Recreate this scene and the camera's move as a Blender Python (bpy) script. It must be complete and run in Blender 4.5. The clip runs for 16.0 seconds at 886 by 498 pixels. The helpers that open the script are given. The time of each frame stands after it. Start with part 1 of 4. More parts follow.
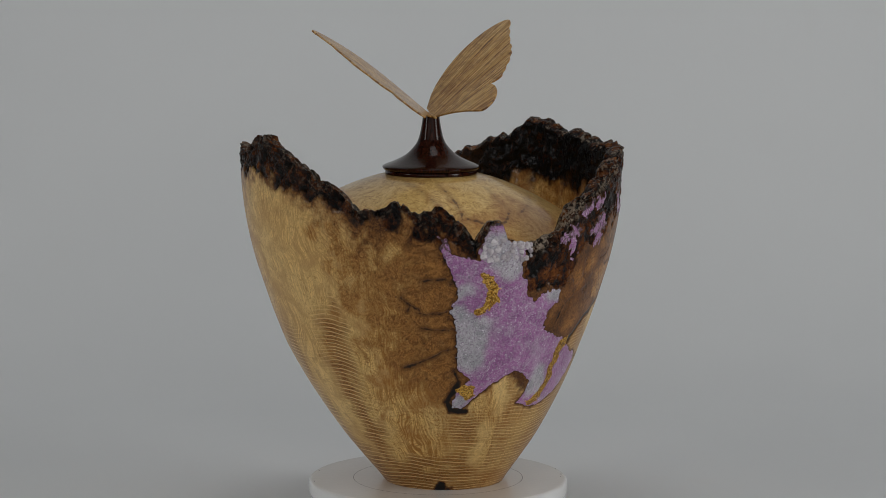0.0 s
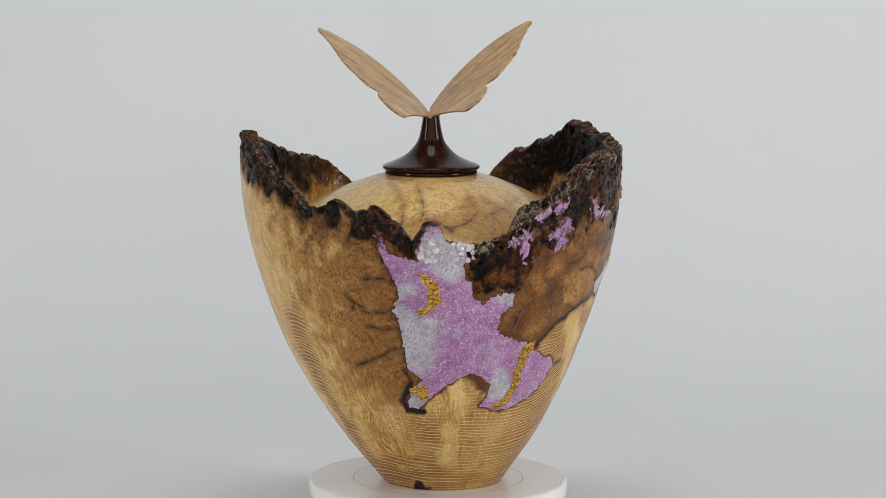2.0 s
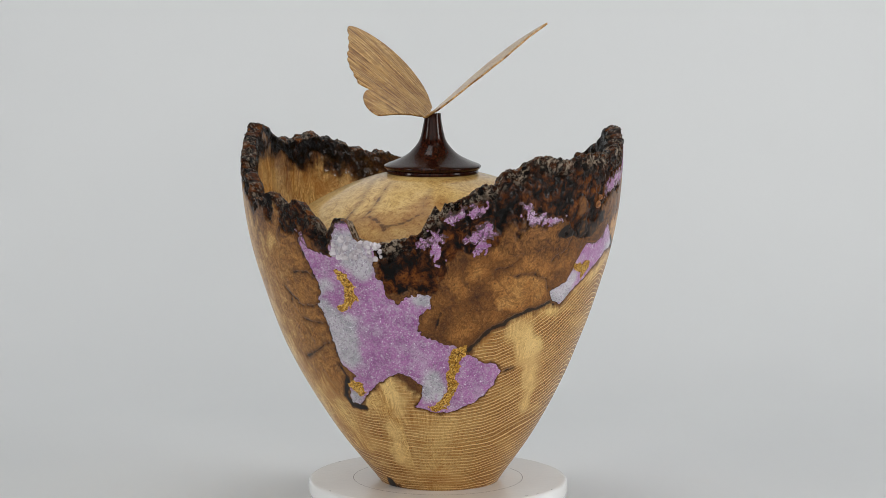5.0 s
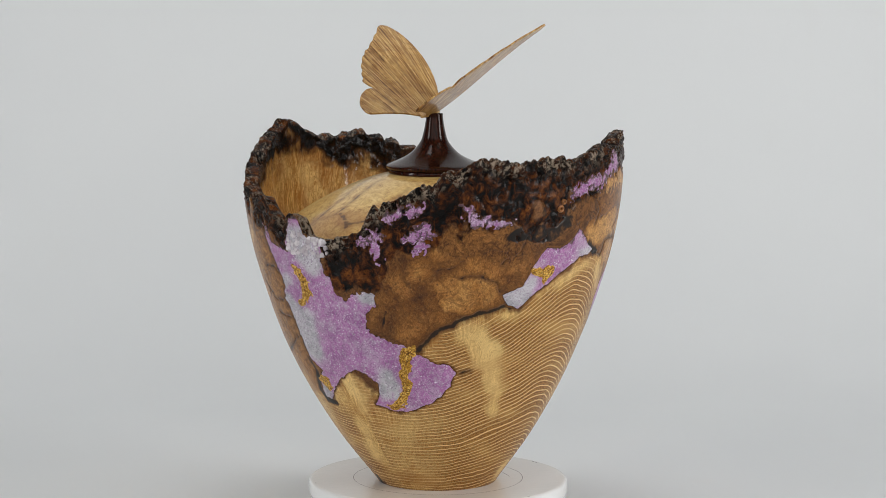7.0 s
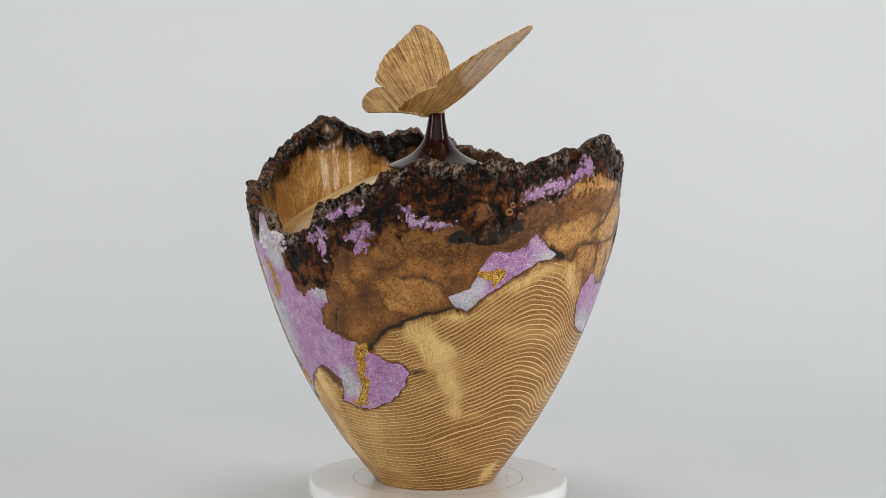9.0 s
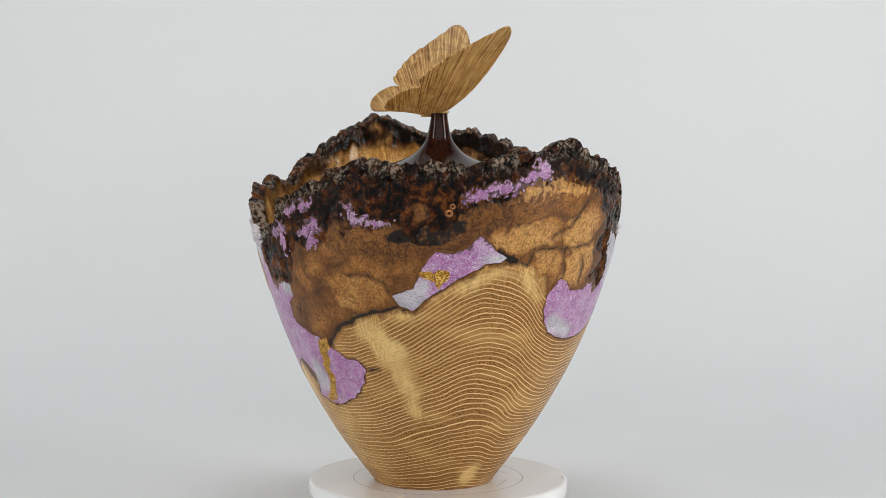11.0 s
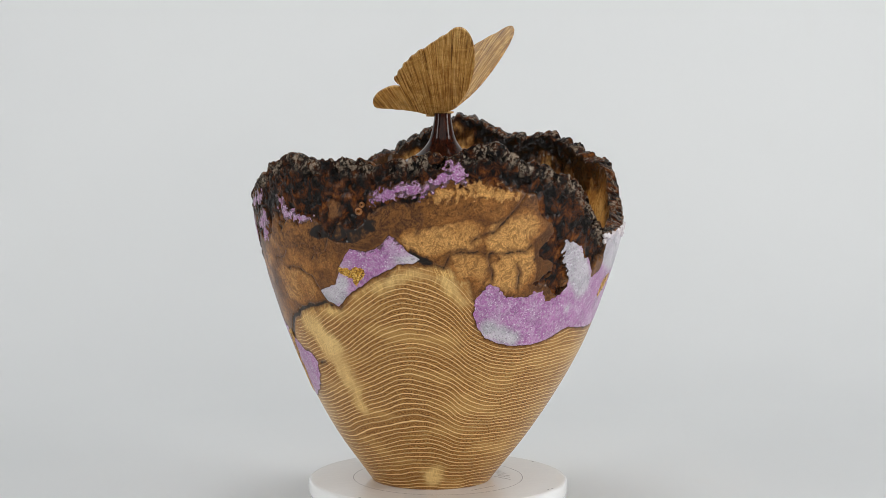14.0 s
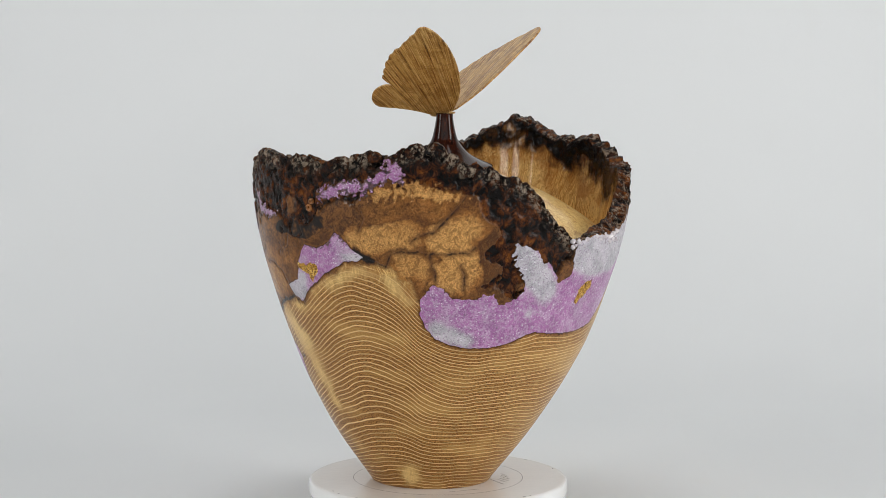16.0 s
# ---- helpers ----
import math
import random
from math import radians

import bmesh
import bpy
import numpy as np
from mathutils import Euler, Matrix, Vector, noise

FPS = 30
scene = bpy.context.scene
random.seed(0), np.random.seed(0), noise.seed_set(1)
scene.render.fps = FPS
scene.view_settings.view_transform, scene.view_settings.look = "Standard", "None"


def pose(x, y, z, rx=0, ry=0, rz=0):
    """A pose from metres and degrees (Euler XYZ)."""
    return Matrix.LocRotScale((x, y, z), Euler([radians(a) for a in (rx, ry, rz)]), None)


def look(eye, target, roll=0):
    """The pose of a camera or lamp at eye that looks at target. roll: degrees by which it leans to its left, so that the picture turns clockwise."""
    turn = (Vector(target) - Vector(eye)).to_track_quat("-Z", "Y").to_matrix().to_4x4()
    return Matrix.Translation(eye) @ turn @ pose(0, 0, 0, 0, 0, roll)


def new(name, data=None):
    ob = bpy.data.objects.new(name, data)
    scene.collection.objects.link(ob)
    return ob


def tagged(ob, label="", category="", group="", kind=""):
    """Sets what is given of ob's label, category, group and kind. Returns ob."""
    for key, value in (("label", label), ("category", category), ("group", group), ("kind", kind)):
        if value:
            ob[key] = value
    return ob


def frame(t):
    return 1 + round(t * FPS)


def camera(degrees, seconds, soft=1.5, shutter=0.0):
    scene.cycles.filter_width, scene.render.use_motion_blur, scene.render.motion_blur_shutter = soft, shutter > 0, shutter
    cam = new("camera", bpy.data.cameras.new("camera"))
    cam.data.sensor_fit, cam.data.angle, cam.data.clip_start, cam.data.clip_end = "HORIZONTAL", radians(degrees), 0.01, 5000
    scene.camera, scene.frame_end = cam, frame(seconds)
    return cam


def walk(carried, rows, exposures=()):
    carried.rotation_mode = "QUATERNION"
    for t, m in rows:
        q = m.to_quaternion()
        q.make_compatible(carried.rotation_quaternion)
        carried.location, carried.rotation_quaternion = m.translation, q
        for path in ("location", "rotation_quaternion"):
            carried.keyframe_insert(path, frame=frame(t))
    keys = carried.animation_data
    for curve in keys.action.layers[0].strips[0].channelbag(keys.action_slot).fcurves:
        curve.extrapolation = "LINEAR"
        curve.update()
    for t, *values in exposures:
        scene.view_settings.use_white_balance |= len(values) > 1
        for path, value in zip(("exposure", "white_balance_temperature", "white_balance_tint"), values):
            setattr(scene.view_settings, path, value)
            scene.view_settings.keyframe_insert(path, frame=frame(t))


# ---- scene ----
# ---- camera ----
cam = camera(19.0, 16.0, soft=0.55)
STILL = look((0.00255, -1.4877, 0.3167), (0.00255, 0.0, 0.1314), 0.126)
walk(cam, [(0.0, STILL), (16.0, STILL)],
     exposures=[(0.0, -0.86), (0.2, -0.8), (0.4, -0.42), (0.5, -0.17), (0.7, -0.03), (1.0, 0.0), (3.0, 0.0), (7.0, 0.03), (9.0, 0.13), (12.5, 0.21), (16.0, 0.15)])

# ---- light ----
world = bpy.data.worlds.new("studio_air")
scene.world = world
world.use_nodes = True
world.node_tree.nodes["Background"].inputs[0].default_value = (0.75, 0.8, 0.85, 1)
world.node_tree.nodes["Background"].inputs[1].default_value = 0.15


def area(name, eye, target, sx, sy, watts, colour):
    data = bpy.data.lights.new(name, "AREA")
    data.shape, data.size, data.size_y, data.energy, data.color = "RECTANGLE", sx, sy, watts, colour
    ob = new(name, data)
    ob.matrix_world = look(eye, target)
    return ob


area("softbox_lamp_left", (-1.3, -0.72, 0.5), (0, 0, 0.12), 0.26, 0.95, 6.0, (0.99, 0.985, 0.975))
area("softbox_lamp_right", (1.3, -0.62, 0.48), (0, 0, 0.12), 0.34, 0.95, 9.6, (0.99, 0.985, 0.975))
# added panel, stands in for diffuse light bounced from the camera side
area("front_lamp", (0, -2.3, 1.1), (0, 0.3, 0.2), 3.4, 1.6, 14.2, (0.99, 0.99, 0.98))
area("overhead_lamp", (0, -0.2, 2.2), (0, 0.3, 0.0), 1.4, 1.0, 13.2, (0.98, 0.99, 0.99))
TURN = -9.19          # degrees a second, seen from above


# ---- noise fields ----
PERM = np.random.RandomState(7).permutation(512)
GRAD = np.random.RandomState(8).normal(size=(512, 3))
GRAD /= np.linalg.norm(GRAD, axis=1)[:, None]


def perlin(x, y, z):
    """Gradient noise over arrays, about -0.7 to 0.7."""
    xi, yi, zi = (np.floor(v).astype(int) for v in (x, y, z))
    fx, fy, fz = x - xi, y - yi, z - zi
    ux, uy, uz = (f * f * f * (f * (f * 6 - 15) + 10) for f in (fx, fy, fz))
    total = np.zeros_like(x, dtype=float)
    for dx in (0, 1):
        for dy in (0, 1):
            for dz in (0, 1):
                g = GRAD[PERM[(PERM[(PERM[(xi + dx) % 512] + yi + dy) % 512] + zi + dz) % 512]]
                d = g[..., 0] * (fx - dx) + g[..., 1] * (fy - dy) + g[..., 2] * (fz - dz)
                total += d * (ux if dx else 1 - ux) * (uy if dy else 1 - uy) * (uz if dz else 1 - uz)
    return total


def fbm(p, scale, octaves=3, seed=0.0):
    total, amp = 0.0, 1.0
    for k in range(octaves):
        s = scale * 2.03 ** k
        total = total + amp * perlin(p[0] * s + seed, p[1] * s + 3.1 * seed, p[2] * s - seed)
        amp *= 0.5
    return total


def lumps(p, scale, seed=0):
    """Rounded cells: 1 in a cell's middle, 0 at its border, with one random number a cell."""
    q = [v * scale for v in p]
    base = [np.floor(v).astype(int) for v in q]
    best, who = np.full(q[0].shape, 9.0), np.zeros(q[0].shape, int)
    for dx in (-1, 0, 1):
        for dy in (-1, 0, 1):
            for dz in (-1, 0, 1):
                c = PERM[(PERM[(PERM[(base[0] + dx + seed) % 512] + base[1] + dy) % 512] + base[2] + dz) % 512]
                d = sum((q[k] - base[k] - o - 0.5 - 0.32 * GRAD[c, k]) ** 2 for k, o in enumerate((dx, dy, dz)))
                near = d < best
                best, who = np.where(near, d, best), np.where(near, c, who)
    return np.clip(1 - best / 0.6, 0, 1), who / 511.0


def smooth(x, a, b):
    t = np.clip((x - a) / (b - a), 0, 1)
    return t * t * (3 - 2 * t)


# ---- the urn's shape: heights and radii in millimetres, angles in degrees ----
PROFILE = np.array([(0, 33.6), (4, 36.4), (14.5, 44.6), (27.7, 54.6), (47.3, 66.7), (63.6, 75.6), (79.9, 83.2), (96.1, 89.6), (112.3, 95.0),
                    (128.5, 100.2), (144.6, 103.9), (160.7, 106.4), (176.7, 107.6), (205, 107.8)])
LEAN = np.array([(0, 3.4, -2.2), (27.7, 1.5, -2.6), (79.9, -2.7, -2.5), (144.6, -3.5, -2.1), (205, -4.0, -1.6)])
RIM = np.array([(-180, 191), (-171, 190), (-165, 189), (-159, 192), (-153, 201.5), (-147, 201), (-141, 194), (-132, 187), (-122, 178),
                (-114, 169), (-106, 164), (-101, 170), (-98, 169), (-96, 163), (-89, 166), (-83.5, 163), (-80, 155), (-77, 150), (-74.5, 155), (-73, 159), (-69.5, 159), (-68, 155), (-66, 149),
                (-60, 147), (-55, 149), (-48, 152), (-43, 166), (-36, 170), (-31, 174), (-28, 180), (-20, 186), (-7, 190), (13, 190), (22, 189),
                (28, 193), (40, 194), (44, 196), (48, 199), (52, 201), (56, 198.5), (60, 194), (69.6, 187.5), (82, 178), (89, 166), (94, 157), (100, 147),
                (106, 146), (112, 148), (119, 146), (126, 147), (132, 151), (137, 156), (141, 161), (146, 169), (151, 175), (158, 180), (166, 185), (174, 190), (180, 191)])
# lower edge of the charred bark, of the figured burl, and the level that the growth rings follow
BARK = np.array([(-180, 180), (-159, 179), (-143, 178), (-133, 174), (-125, 169), (-117, 163), (-110, 161), (-100, 157), (-92, 151), (-85, 147), (-76, 139),
                 (-61, 141), (-58, 117), (-47, 121), (-43, 126), (-39, 138), (-31, 143), (-20, 153), (-2, 156), (4, 146), (13, 146), (19, 168),
                 (33, 173), (42, 180), (46, 178), (55, 175), (63, 171), (68, 167), (72, 153), (74, 121), (80, 114), (85, 122), (95, 122), (102, 132),
                 (108, 140), (120, 148), (135, 155), (150, 162), (165, 174), (180, 180)])
BURL = np.array([(-180, 220), (-140, 190), (-127, 135), (-118, 99), (-108, 84), (-100, 76), (-90, 62), (-84, 58), (-76, 60), (-62, 78), (-52, 60), (-42, 60), (-33, 62),
                 (-31.5, 85), (-22, 99), (-13, 106), (-2, 109), (4, 108), (10, 117), (18, 126), (26, 134), (33, 137), (40, 133), (47, 124), (50, 116), (56, 104),
                 (66, 100), (78, 100), (90, 104), (105, 104), (120, 102), (135, 108), (150, 140), (165, 200), (180, 220)])
LEVEL = np.array([(-180, 95), (-150, 95), (-128, 100), (-110, 90), (-92, 80), (-76, 76), (-54, 75), (-30, 75), (-20, 76),
                  (-12, 82), (-4, 92), (4, 103), (12, 116), (20, 128), (28, 134), (36, 131), (44, 120), (50, 104), (58, 94), (68, 89), (80, 89), (100, 91),
                  (120, 90), (150, 92), (180, 95)])


def wrapped(table, th):
    return np.interp((th + 180) % 360 - 180, table[:, 0], table[:, 1])


def radius(h):
    return np.interp(h, PROFILE[:, 0], PROFILE[:, 1])


for _ in range(2):                       # round the profile's corners
    cut = [PROFILE[0]]
    for a, b in zip(PROFILE[:-1], PROFILE[1:]):
        cut += [0.75 * a + 0.25 * b, 0.25 * a + 0.75 * b]
    PROFILE = np.array(cut + [PROFILE[-1]])


def place(th, h, r):
    """Points at angle th, height h and distance r from the urn's own axis, in millimetres."""
    a = np.radians(th)
    cx, cy = np.interp(h, LEAN[:, 0], LEAN[:, 1]), np.interp(h, LEAN[:, 0], LEAN[:, 2])
    return cx + r * np.cos(a), cy + r * np.sin(a), h + 0 * r


def rim_height(th):
    a = np.radians(th)
    ring = (np.cos(a) * 107, np.sin(a) * 107, 0 * a)
    chunk, _ = lumps(ring, 0.12, 40)
    chip, _ = lumps(ring, 0.30, 90)
    low = smooth(wrapped(RIM, th), 146, 170)
    return wrapped(RIM, th) - 1.6 + (fbm(ring, 0.11, 4, 5.0) * 3.8 + (np.sqrt(chunk) - 0.5) * 4.2 + (np.sqrt(chip) - 0.5) * 1.5) * (0.45 + 0.55 * low)


# ---- resin inlays: outlines as (angle, height) ----
def outline_distance(th, h, poly):
    """Millimetres inside (positive) or outside of an outline on the urn's wall."""
    poly = np.array(poly, float)
    k = math.pi / 180 * float(radius(poly[:, 1].mean()))
    x, y = th * k, h
    px, py = poly[:, 0] * k, poly[:, 1]
    best, inside = np.full(x.shape, 1e9), np.zeros(x.shape, bool)
    for i in range(len(px)):
        x0, y0, x1, y1 = px[i - 1], py[i - 1], px[i], py[i]
        dx, dy = x1 - x0, y1 - y0
        t = np.clip(((x - x0) * dx + (y - y0) * dy) / (dx * dx + dy * dy), 0, 1)
        best = np.minimum(best, (x - x0 - t * dx) ** 2 + (y - y0 - t * dy) ** 2)
        if y0 != y1:
            inside ^= ((y0 > y) != (y1 > y)) & (x < dx * (y - y0) / dy + x0)
    return np.where(inside, 1, -1) * np.sqrt(best)


def chain_distance(th, h, nodes):
    """Millimetres inside of a chain of rounded strokes, nodes of (angle, height, half width)."""
    best = np.full(np.shape(th), -1e9)
    nodes = nodes if len(nodes) > 1 else nodes * 2
    for (t0, h0, w0), (t1, h1, w1) in zip(nodes[:-1], nodes[1:]):
        k = math.pi / 180 * float(radius((h0 + h1) / 2))
        dx, dy = (t1 - t0) * k, h1 - h0
        x, y = (th - t0) * k, h - h0
        s = np.clip((x * dx + y * dy) / max(dx * dx + dy * dy, 1e-6), 0, 1)
        best = np.maximum(best, w0 + s * (w1 - w0) - np.hypot(x - s * dx, y - s * dy))
    return best


STAR = [(-88, 151), (-85.7, 149.5), (-84, 141), (-81, 139), (-75, 137.5), (-76, 144), (-74, 150), (-73, 156.5), (-70.6, 159), (-68, 156), (-67, 150.5),
        (-60.4, 146), (-61.8, 136), (-61, 128), (-59, 124), (-57.3, 115), (-55, 113), (-51.4, 117.7), (-47, 119.4), (-44, 117.5), (-44.2, 112),
        (-48.1, 106), (-48.5, 97.4), (-45, 94), (-35.5, 88.5), (-30, 84), (-24, 79), (-19, 78), (-17, 73.5), (-18.5, 66), (-26, 56.2), (-33.4, 52), (-42, 50),
        (-52, 54), (-48.6, 59), (-48.3, 66), (-52.4, 72), (-57.5, 74), (-63, 70), (-72, 61), (-79.5, 52.5), (-83.8, 53), (-81.5, 62), (-75.5, 70), (-81, 77),
        (-82, 103), (-84.3, 110), (-82, 116), (-82.6, 124)]
STAR_TAIL = [(-82.6, 124), (-80.5, 128), (-84, 132.6), (-87, 141), (-88, 151), (-84, 141), (-76, 138), (-72, 120)]
WEDGE = [(-3, 117.5), (-1, 119), (4, 121.4), (6.2, 128), (7.2, 133), (9.6, 139), (11.2, 142), (15.8, 141), (19.4, 143), (22, 147), (23.7, 150.7), (25.8, 149),
         (28, 144.4), (30, 141), (33, 138), (31.4, 136), (26, 135), (22.4, 130.7), (18, 127), (13.4, 121.5), (10, 118), (7.3, 114), (3.8, 109.4), (-0.4, 112)]
BAND = [(55.6, 123), (57.7, 120.7), (61, 116.5), (65.7, 115.7), (70.3, 117.3), (74, 118), (75.5, 113.3), (78, 112), (81.5, 115), (84, 119), (84.6, 123.5),
        (81.7, 130), (79, 140), (80, 144.4), (84.6, 142.3), (87.7, 139), (90, 135), (93.6, 131.7), (96, 125), (98, 122), (101.7, 124), (103, 130),
        (101.4, 138), (103, 144), (108, 147), (116, 150), (126, 156), (134, 158), (140, 146), (139, 125), (134, 106), (126, 94), (114, 91.5), (106, 92), (98, 93), (92, 95),
        (88, 93.4), (83, 90), (75, 87.5), (67, 87.5), (60, 90), (55, 93.5), (52, 100), (50.3, 107), (50.5, 112), (51.4, 117.6), (53, 121.7)]
SPECKS = [[(-46.6, 147.7, 3), (-42, 149.6, 3.6), (-42.5, 139, 3)], [(-38, 160.6, 3), (-33, 163.8, 3), (-30, 165, 4)],
          [(-31, 150, 5.6), (-27.5, 153.4, 4.6), (-29.3, 145, 4.2)], [(-15.5, 164, 3.6), (-13, 158.5, 4.2), (-7, 157.5, 2.6), (-1.5, 156.7, 1.6)],
          [(42.4, 188, 4.4), (44.2, 182.5, 4.6)], [(19.7, 169.8, 3.6), (22.9, 172.3, 3.8), (27.7, 175.1, 4.6), (32.5, 174.8, 3.8), (36.4, 178.9, 3.2), (40.4, 182.7, 3.4)]]


def jitter(th, h, size=1.0, seed=0.0):
    p = place(th, h, radius(h))
    return fbm(p, 0.22, 3, seed) * 2.2 * size


def star(th, h):
    return np.maximum(outline_distance(th, h, STAR), outline_distance(th, h, STAR_TAIL)) + jitter(th, h, 0.7, 2.0) + 1.5 * fbm(place(th, h, radius(h)), 0.45, 2, 14.0) * smooth(h, 76, 90)


def wedge(th, h):
    return outline_distance(th, h, WEDGE) + jitter(th, h, 0.45, 3.0)


def band(th, h):
    return outline_distance(th, h, BAND) + (jitter(th, h, 1.1, 4.0) + 2.2 * fbm(place(th, h, radius(h)), 0.4, 2, 15.0)) * (0.2 + 0.8 * smooth(h, 100, 120))


def speck(nodes):
    return lambda th, h: chain_distance(th, h, nodes) + jitter(th, h, 1.6, 6.0) + 5.0 * fbm(place(th, h, radius(h)), 0.36, 4, 13.0) - 0.5


INLAYS = [(star, (-90, -13, 48, 161)), (wedge, (-5, 35, 107, 153)), (band, (48, 143, 85, 160))]
for nodes in SPECKS:
    ths, hs = [n[0] for n in nodes], [n[1] for n in nodes]
    INLAYS.append((speck(nodes), (min(ths) - 4, max(ths) + 4, min(hs) - 7, max(hs) + 7)))

GOLD = [[(-73.4, 128.7, 2.4), (-70.8, 123, 3), (-70.5, 116, 3), (-73.3, 110.3, 2.8), (-75.8, 108.6, 2)], [(-78.3, 63.4, 3.8), (-76.4, 62.3, 3.6)],
        [(-33.6, 86.5, 3), (-35.6, 81, 3.2), (-36, 72.7, 2.6), (-36, 64.3, 2.8), (-38.6, 57.8, 2.6), (-43, 52.6, 3)],
        [(7.8, 129.4, 1.8), (12, 128, 2.8), (14.6, 130, 2), (12.4, 124.5, 2.2)], [(113, 117.7, 2.8), (110.4, 114.4, 3.4), (109, 110.8, 2.6)]]
WHITE = [[(-72, 148, 5), (-68.7, 143, 10), (-65.4, 133, 7)], [(-82, 108, 6), (-78, 97, 10), (-76.5, 84, 9), (-72.5, 102, 4)], [(-46, 62, 5), (-43.6, 71, 4.5), (-40, 58, 3)],
         [(-45.8, 116, 4.5), (-49, 116, 3)], [(-83, 54, 3), (-80, 57, 4)], [(-82, 119, 3), (-79, 122, 3)], [(-2, 114, 6), (4.5, 116, 6), (7, 123, 4.5)], [(27, 137, 2.4), (32, 138, 3)],
         [(80, 142, 8), (86, 131, 9), (93, 118, 7)], [(102, 138, 9), (113, 136, 14), (128, 142, 19)], [(56, 98, 5), (66, 92, 4)], [(88, 106, 2)]]
CRACKS = [[(-31.5, 85.3), (-22.5, 99.6), (-12, 106.3), (-1.5, 109.8), (3.8, 109.2)], [(0.7, 156), (3.8, 150), (1.8, 141), (-4, 135)],
          [(-17, 128.4), (-10.5, 129.5), (-5.4, 125), (-3.4, 118)], [(29.3, 136.5), (36.5, 135.9), (40, 133), (41.9, 141), (45.3, 142.6), (53.6, 141), (55, 125)],
          [(53.6, 141), (60.3, 141), (65.3, 141.5), (67, 144)], [(48, 147), (50.3, 150.3), (55, 153.4), (60, 162.5), (64, 172)], [(63, 134.7), (64.5, 122)],
          [(-101, 77.5), (-92, 82), (-84, 88)], [(-95, 109.2), (-84, 109)], [(-93, 126.4), (-86, 127.7), (-81.7, 125)], [(-94, 99.7), (-82.9, 99.4)],
          [(-15, 73), (-10.8, 75.4)], [(32, 152), (34, 160), (30, 170)], [(-24, 132), (-19, 133), (-17, 136)], [(-100, 117), (-97, 113), (-98, 110), (-97, 113), (-94, 111)]]
SCORCH = [[(-93, -1, 2.8), (-92, 4, 1.4)], [(-86, 0, 1.6), (-83, 1, 1)], [(-77, 51, 0.2), (-84, 51.5, 0.8), (-85.3, 57, 1.3), (-80.5, 69, 2.0), (-82.5, 76, 0.8)], [(-42, 102, 0.8), (-41, 108, 1)],
          [(-3, 150, 2), (5, 151, 5), (12, 150, 5), (18, 155, 4), (10, 160, 5)], [(30, 140, 2), (36, 136.5, 1.4)]]
TANNED = [[(14, 148, 4), (24, 162, 7), (32, 164, 7), (40, 167, 6), (48, 169, 4)], [(0, 140, 5), (-12, 146, 5), (-20, 146, 5)]]
PALE = [[(-12, 96, 8), (-4, 82, 8), (2, 60, 5), (3, 48, 3)], [(-66, 40, 3.5), (-68, 20, 3)], [(-62, 66, 4), (-60, 50, 3.5)], [(40, 12, 5), (40, 6, 4)], [(18, 121, 2), (30, 130, 3), (40, 127, 3), (47, 114, 2)]]


# lobes of burl as strokes (angle, height, half width), each with its paleness; those marked bare break through the bark
LOBES = [([(32, 147, 6), (39, 150, 8), (47.5, 149.5, 6)], 0.9, False), ([(45.7, 137.4, 7.5), (50, 133, 7.5)], 0.85, False),
         ([(64, 154, 6), (59, 149, 10), (63, 133, 10), (58.6, 128, 9)], 1.0, False), ([(36.6, 162, 7), (44.7, 165, 7), (55, 167, 7)], 0.5, True),
         ([(25.3, 160.5, 6), (28, 164, 5)], 0.08, True), ([(12.8, 148, 5.5), (19.6, 148.5, 6)], 0.12, True), ([(-19.4, 147.4, 7.5), (-12, 150, 9), (-5.3, 148.4, 7)], 0.55, False),
         ([(1.2, 132.5, 7.5)], 0.5, False), ([(-20, 119.3, 9), (-9.5, 120.6, 9)], 0.72, False), ([(5.7, 161.9, 6.5)], 0.34, True), ([(-29.5, 131.8, 4.5)], 0.6, True),
         ([(-36, 123.6, 5)], 0.55, True), ([(-44.7, 110.2, 5)], 0.45, True), ([(-33.4, 103, 9), (-22, 106, 5)], 0.4, False), ([(8.1, 151.9, 4.5)], 0.2, True),
         ([(-17, 133.5, 6), (-6, 135, 6)], 0.5, False), ([(73, 143, 5), (76, 121, 5)], 0.06, False), ([(-27, 112, 5)], 0.35, False), ([(12, 134, 3)], 0.4, False),
         ([(20, 155, 5)], 0.22, True), ([(-40, 116, 4)], 0.35, True)]
FRILL = [(38, 171, 3), (44.5, 175, 4), (50, 175, 4), (55, 173, 4), (61, 171, 3)]


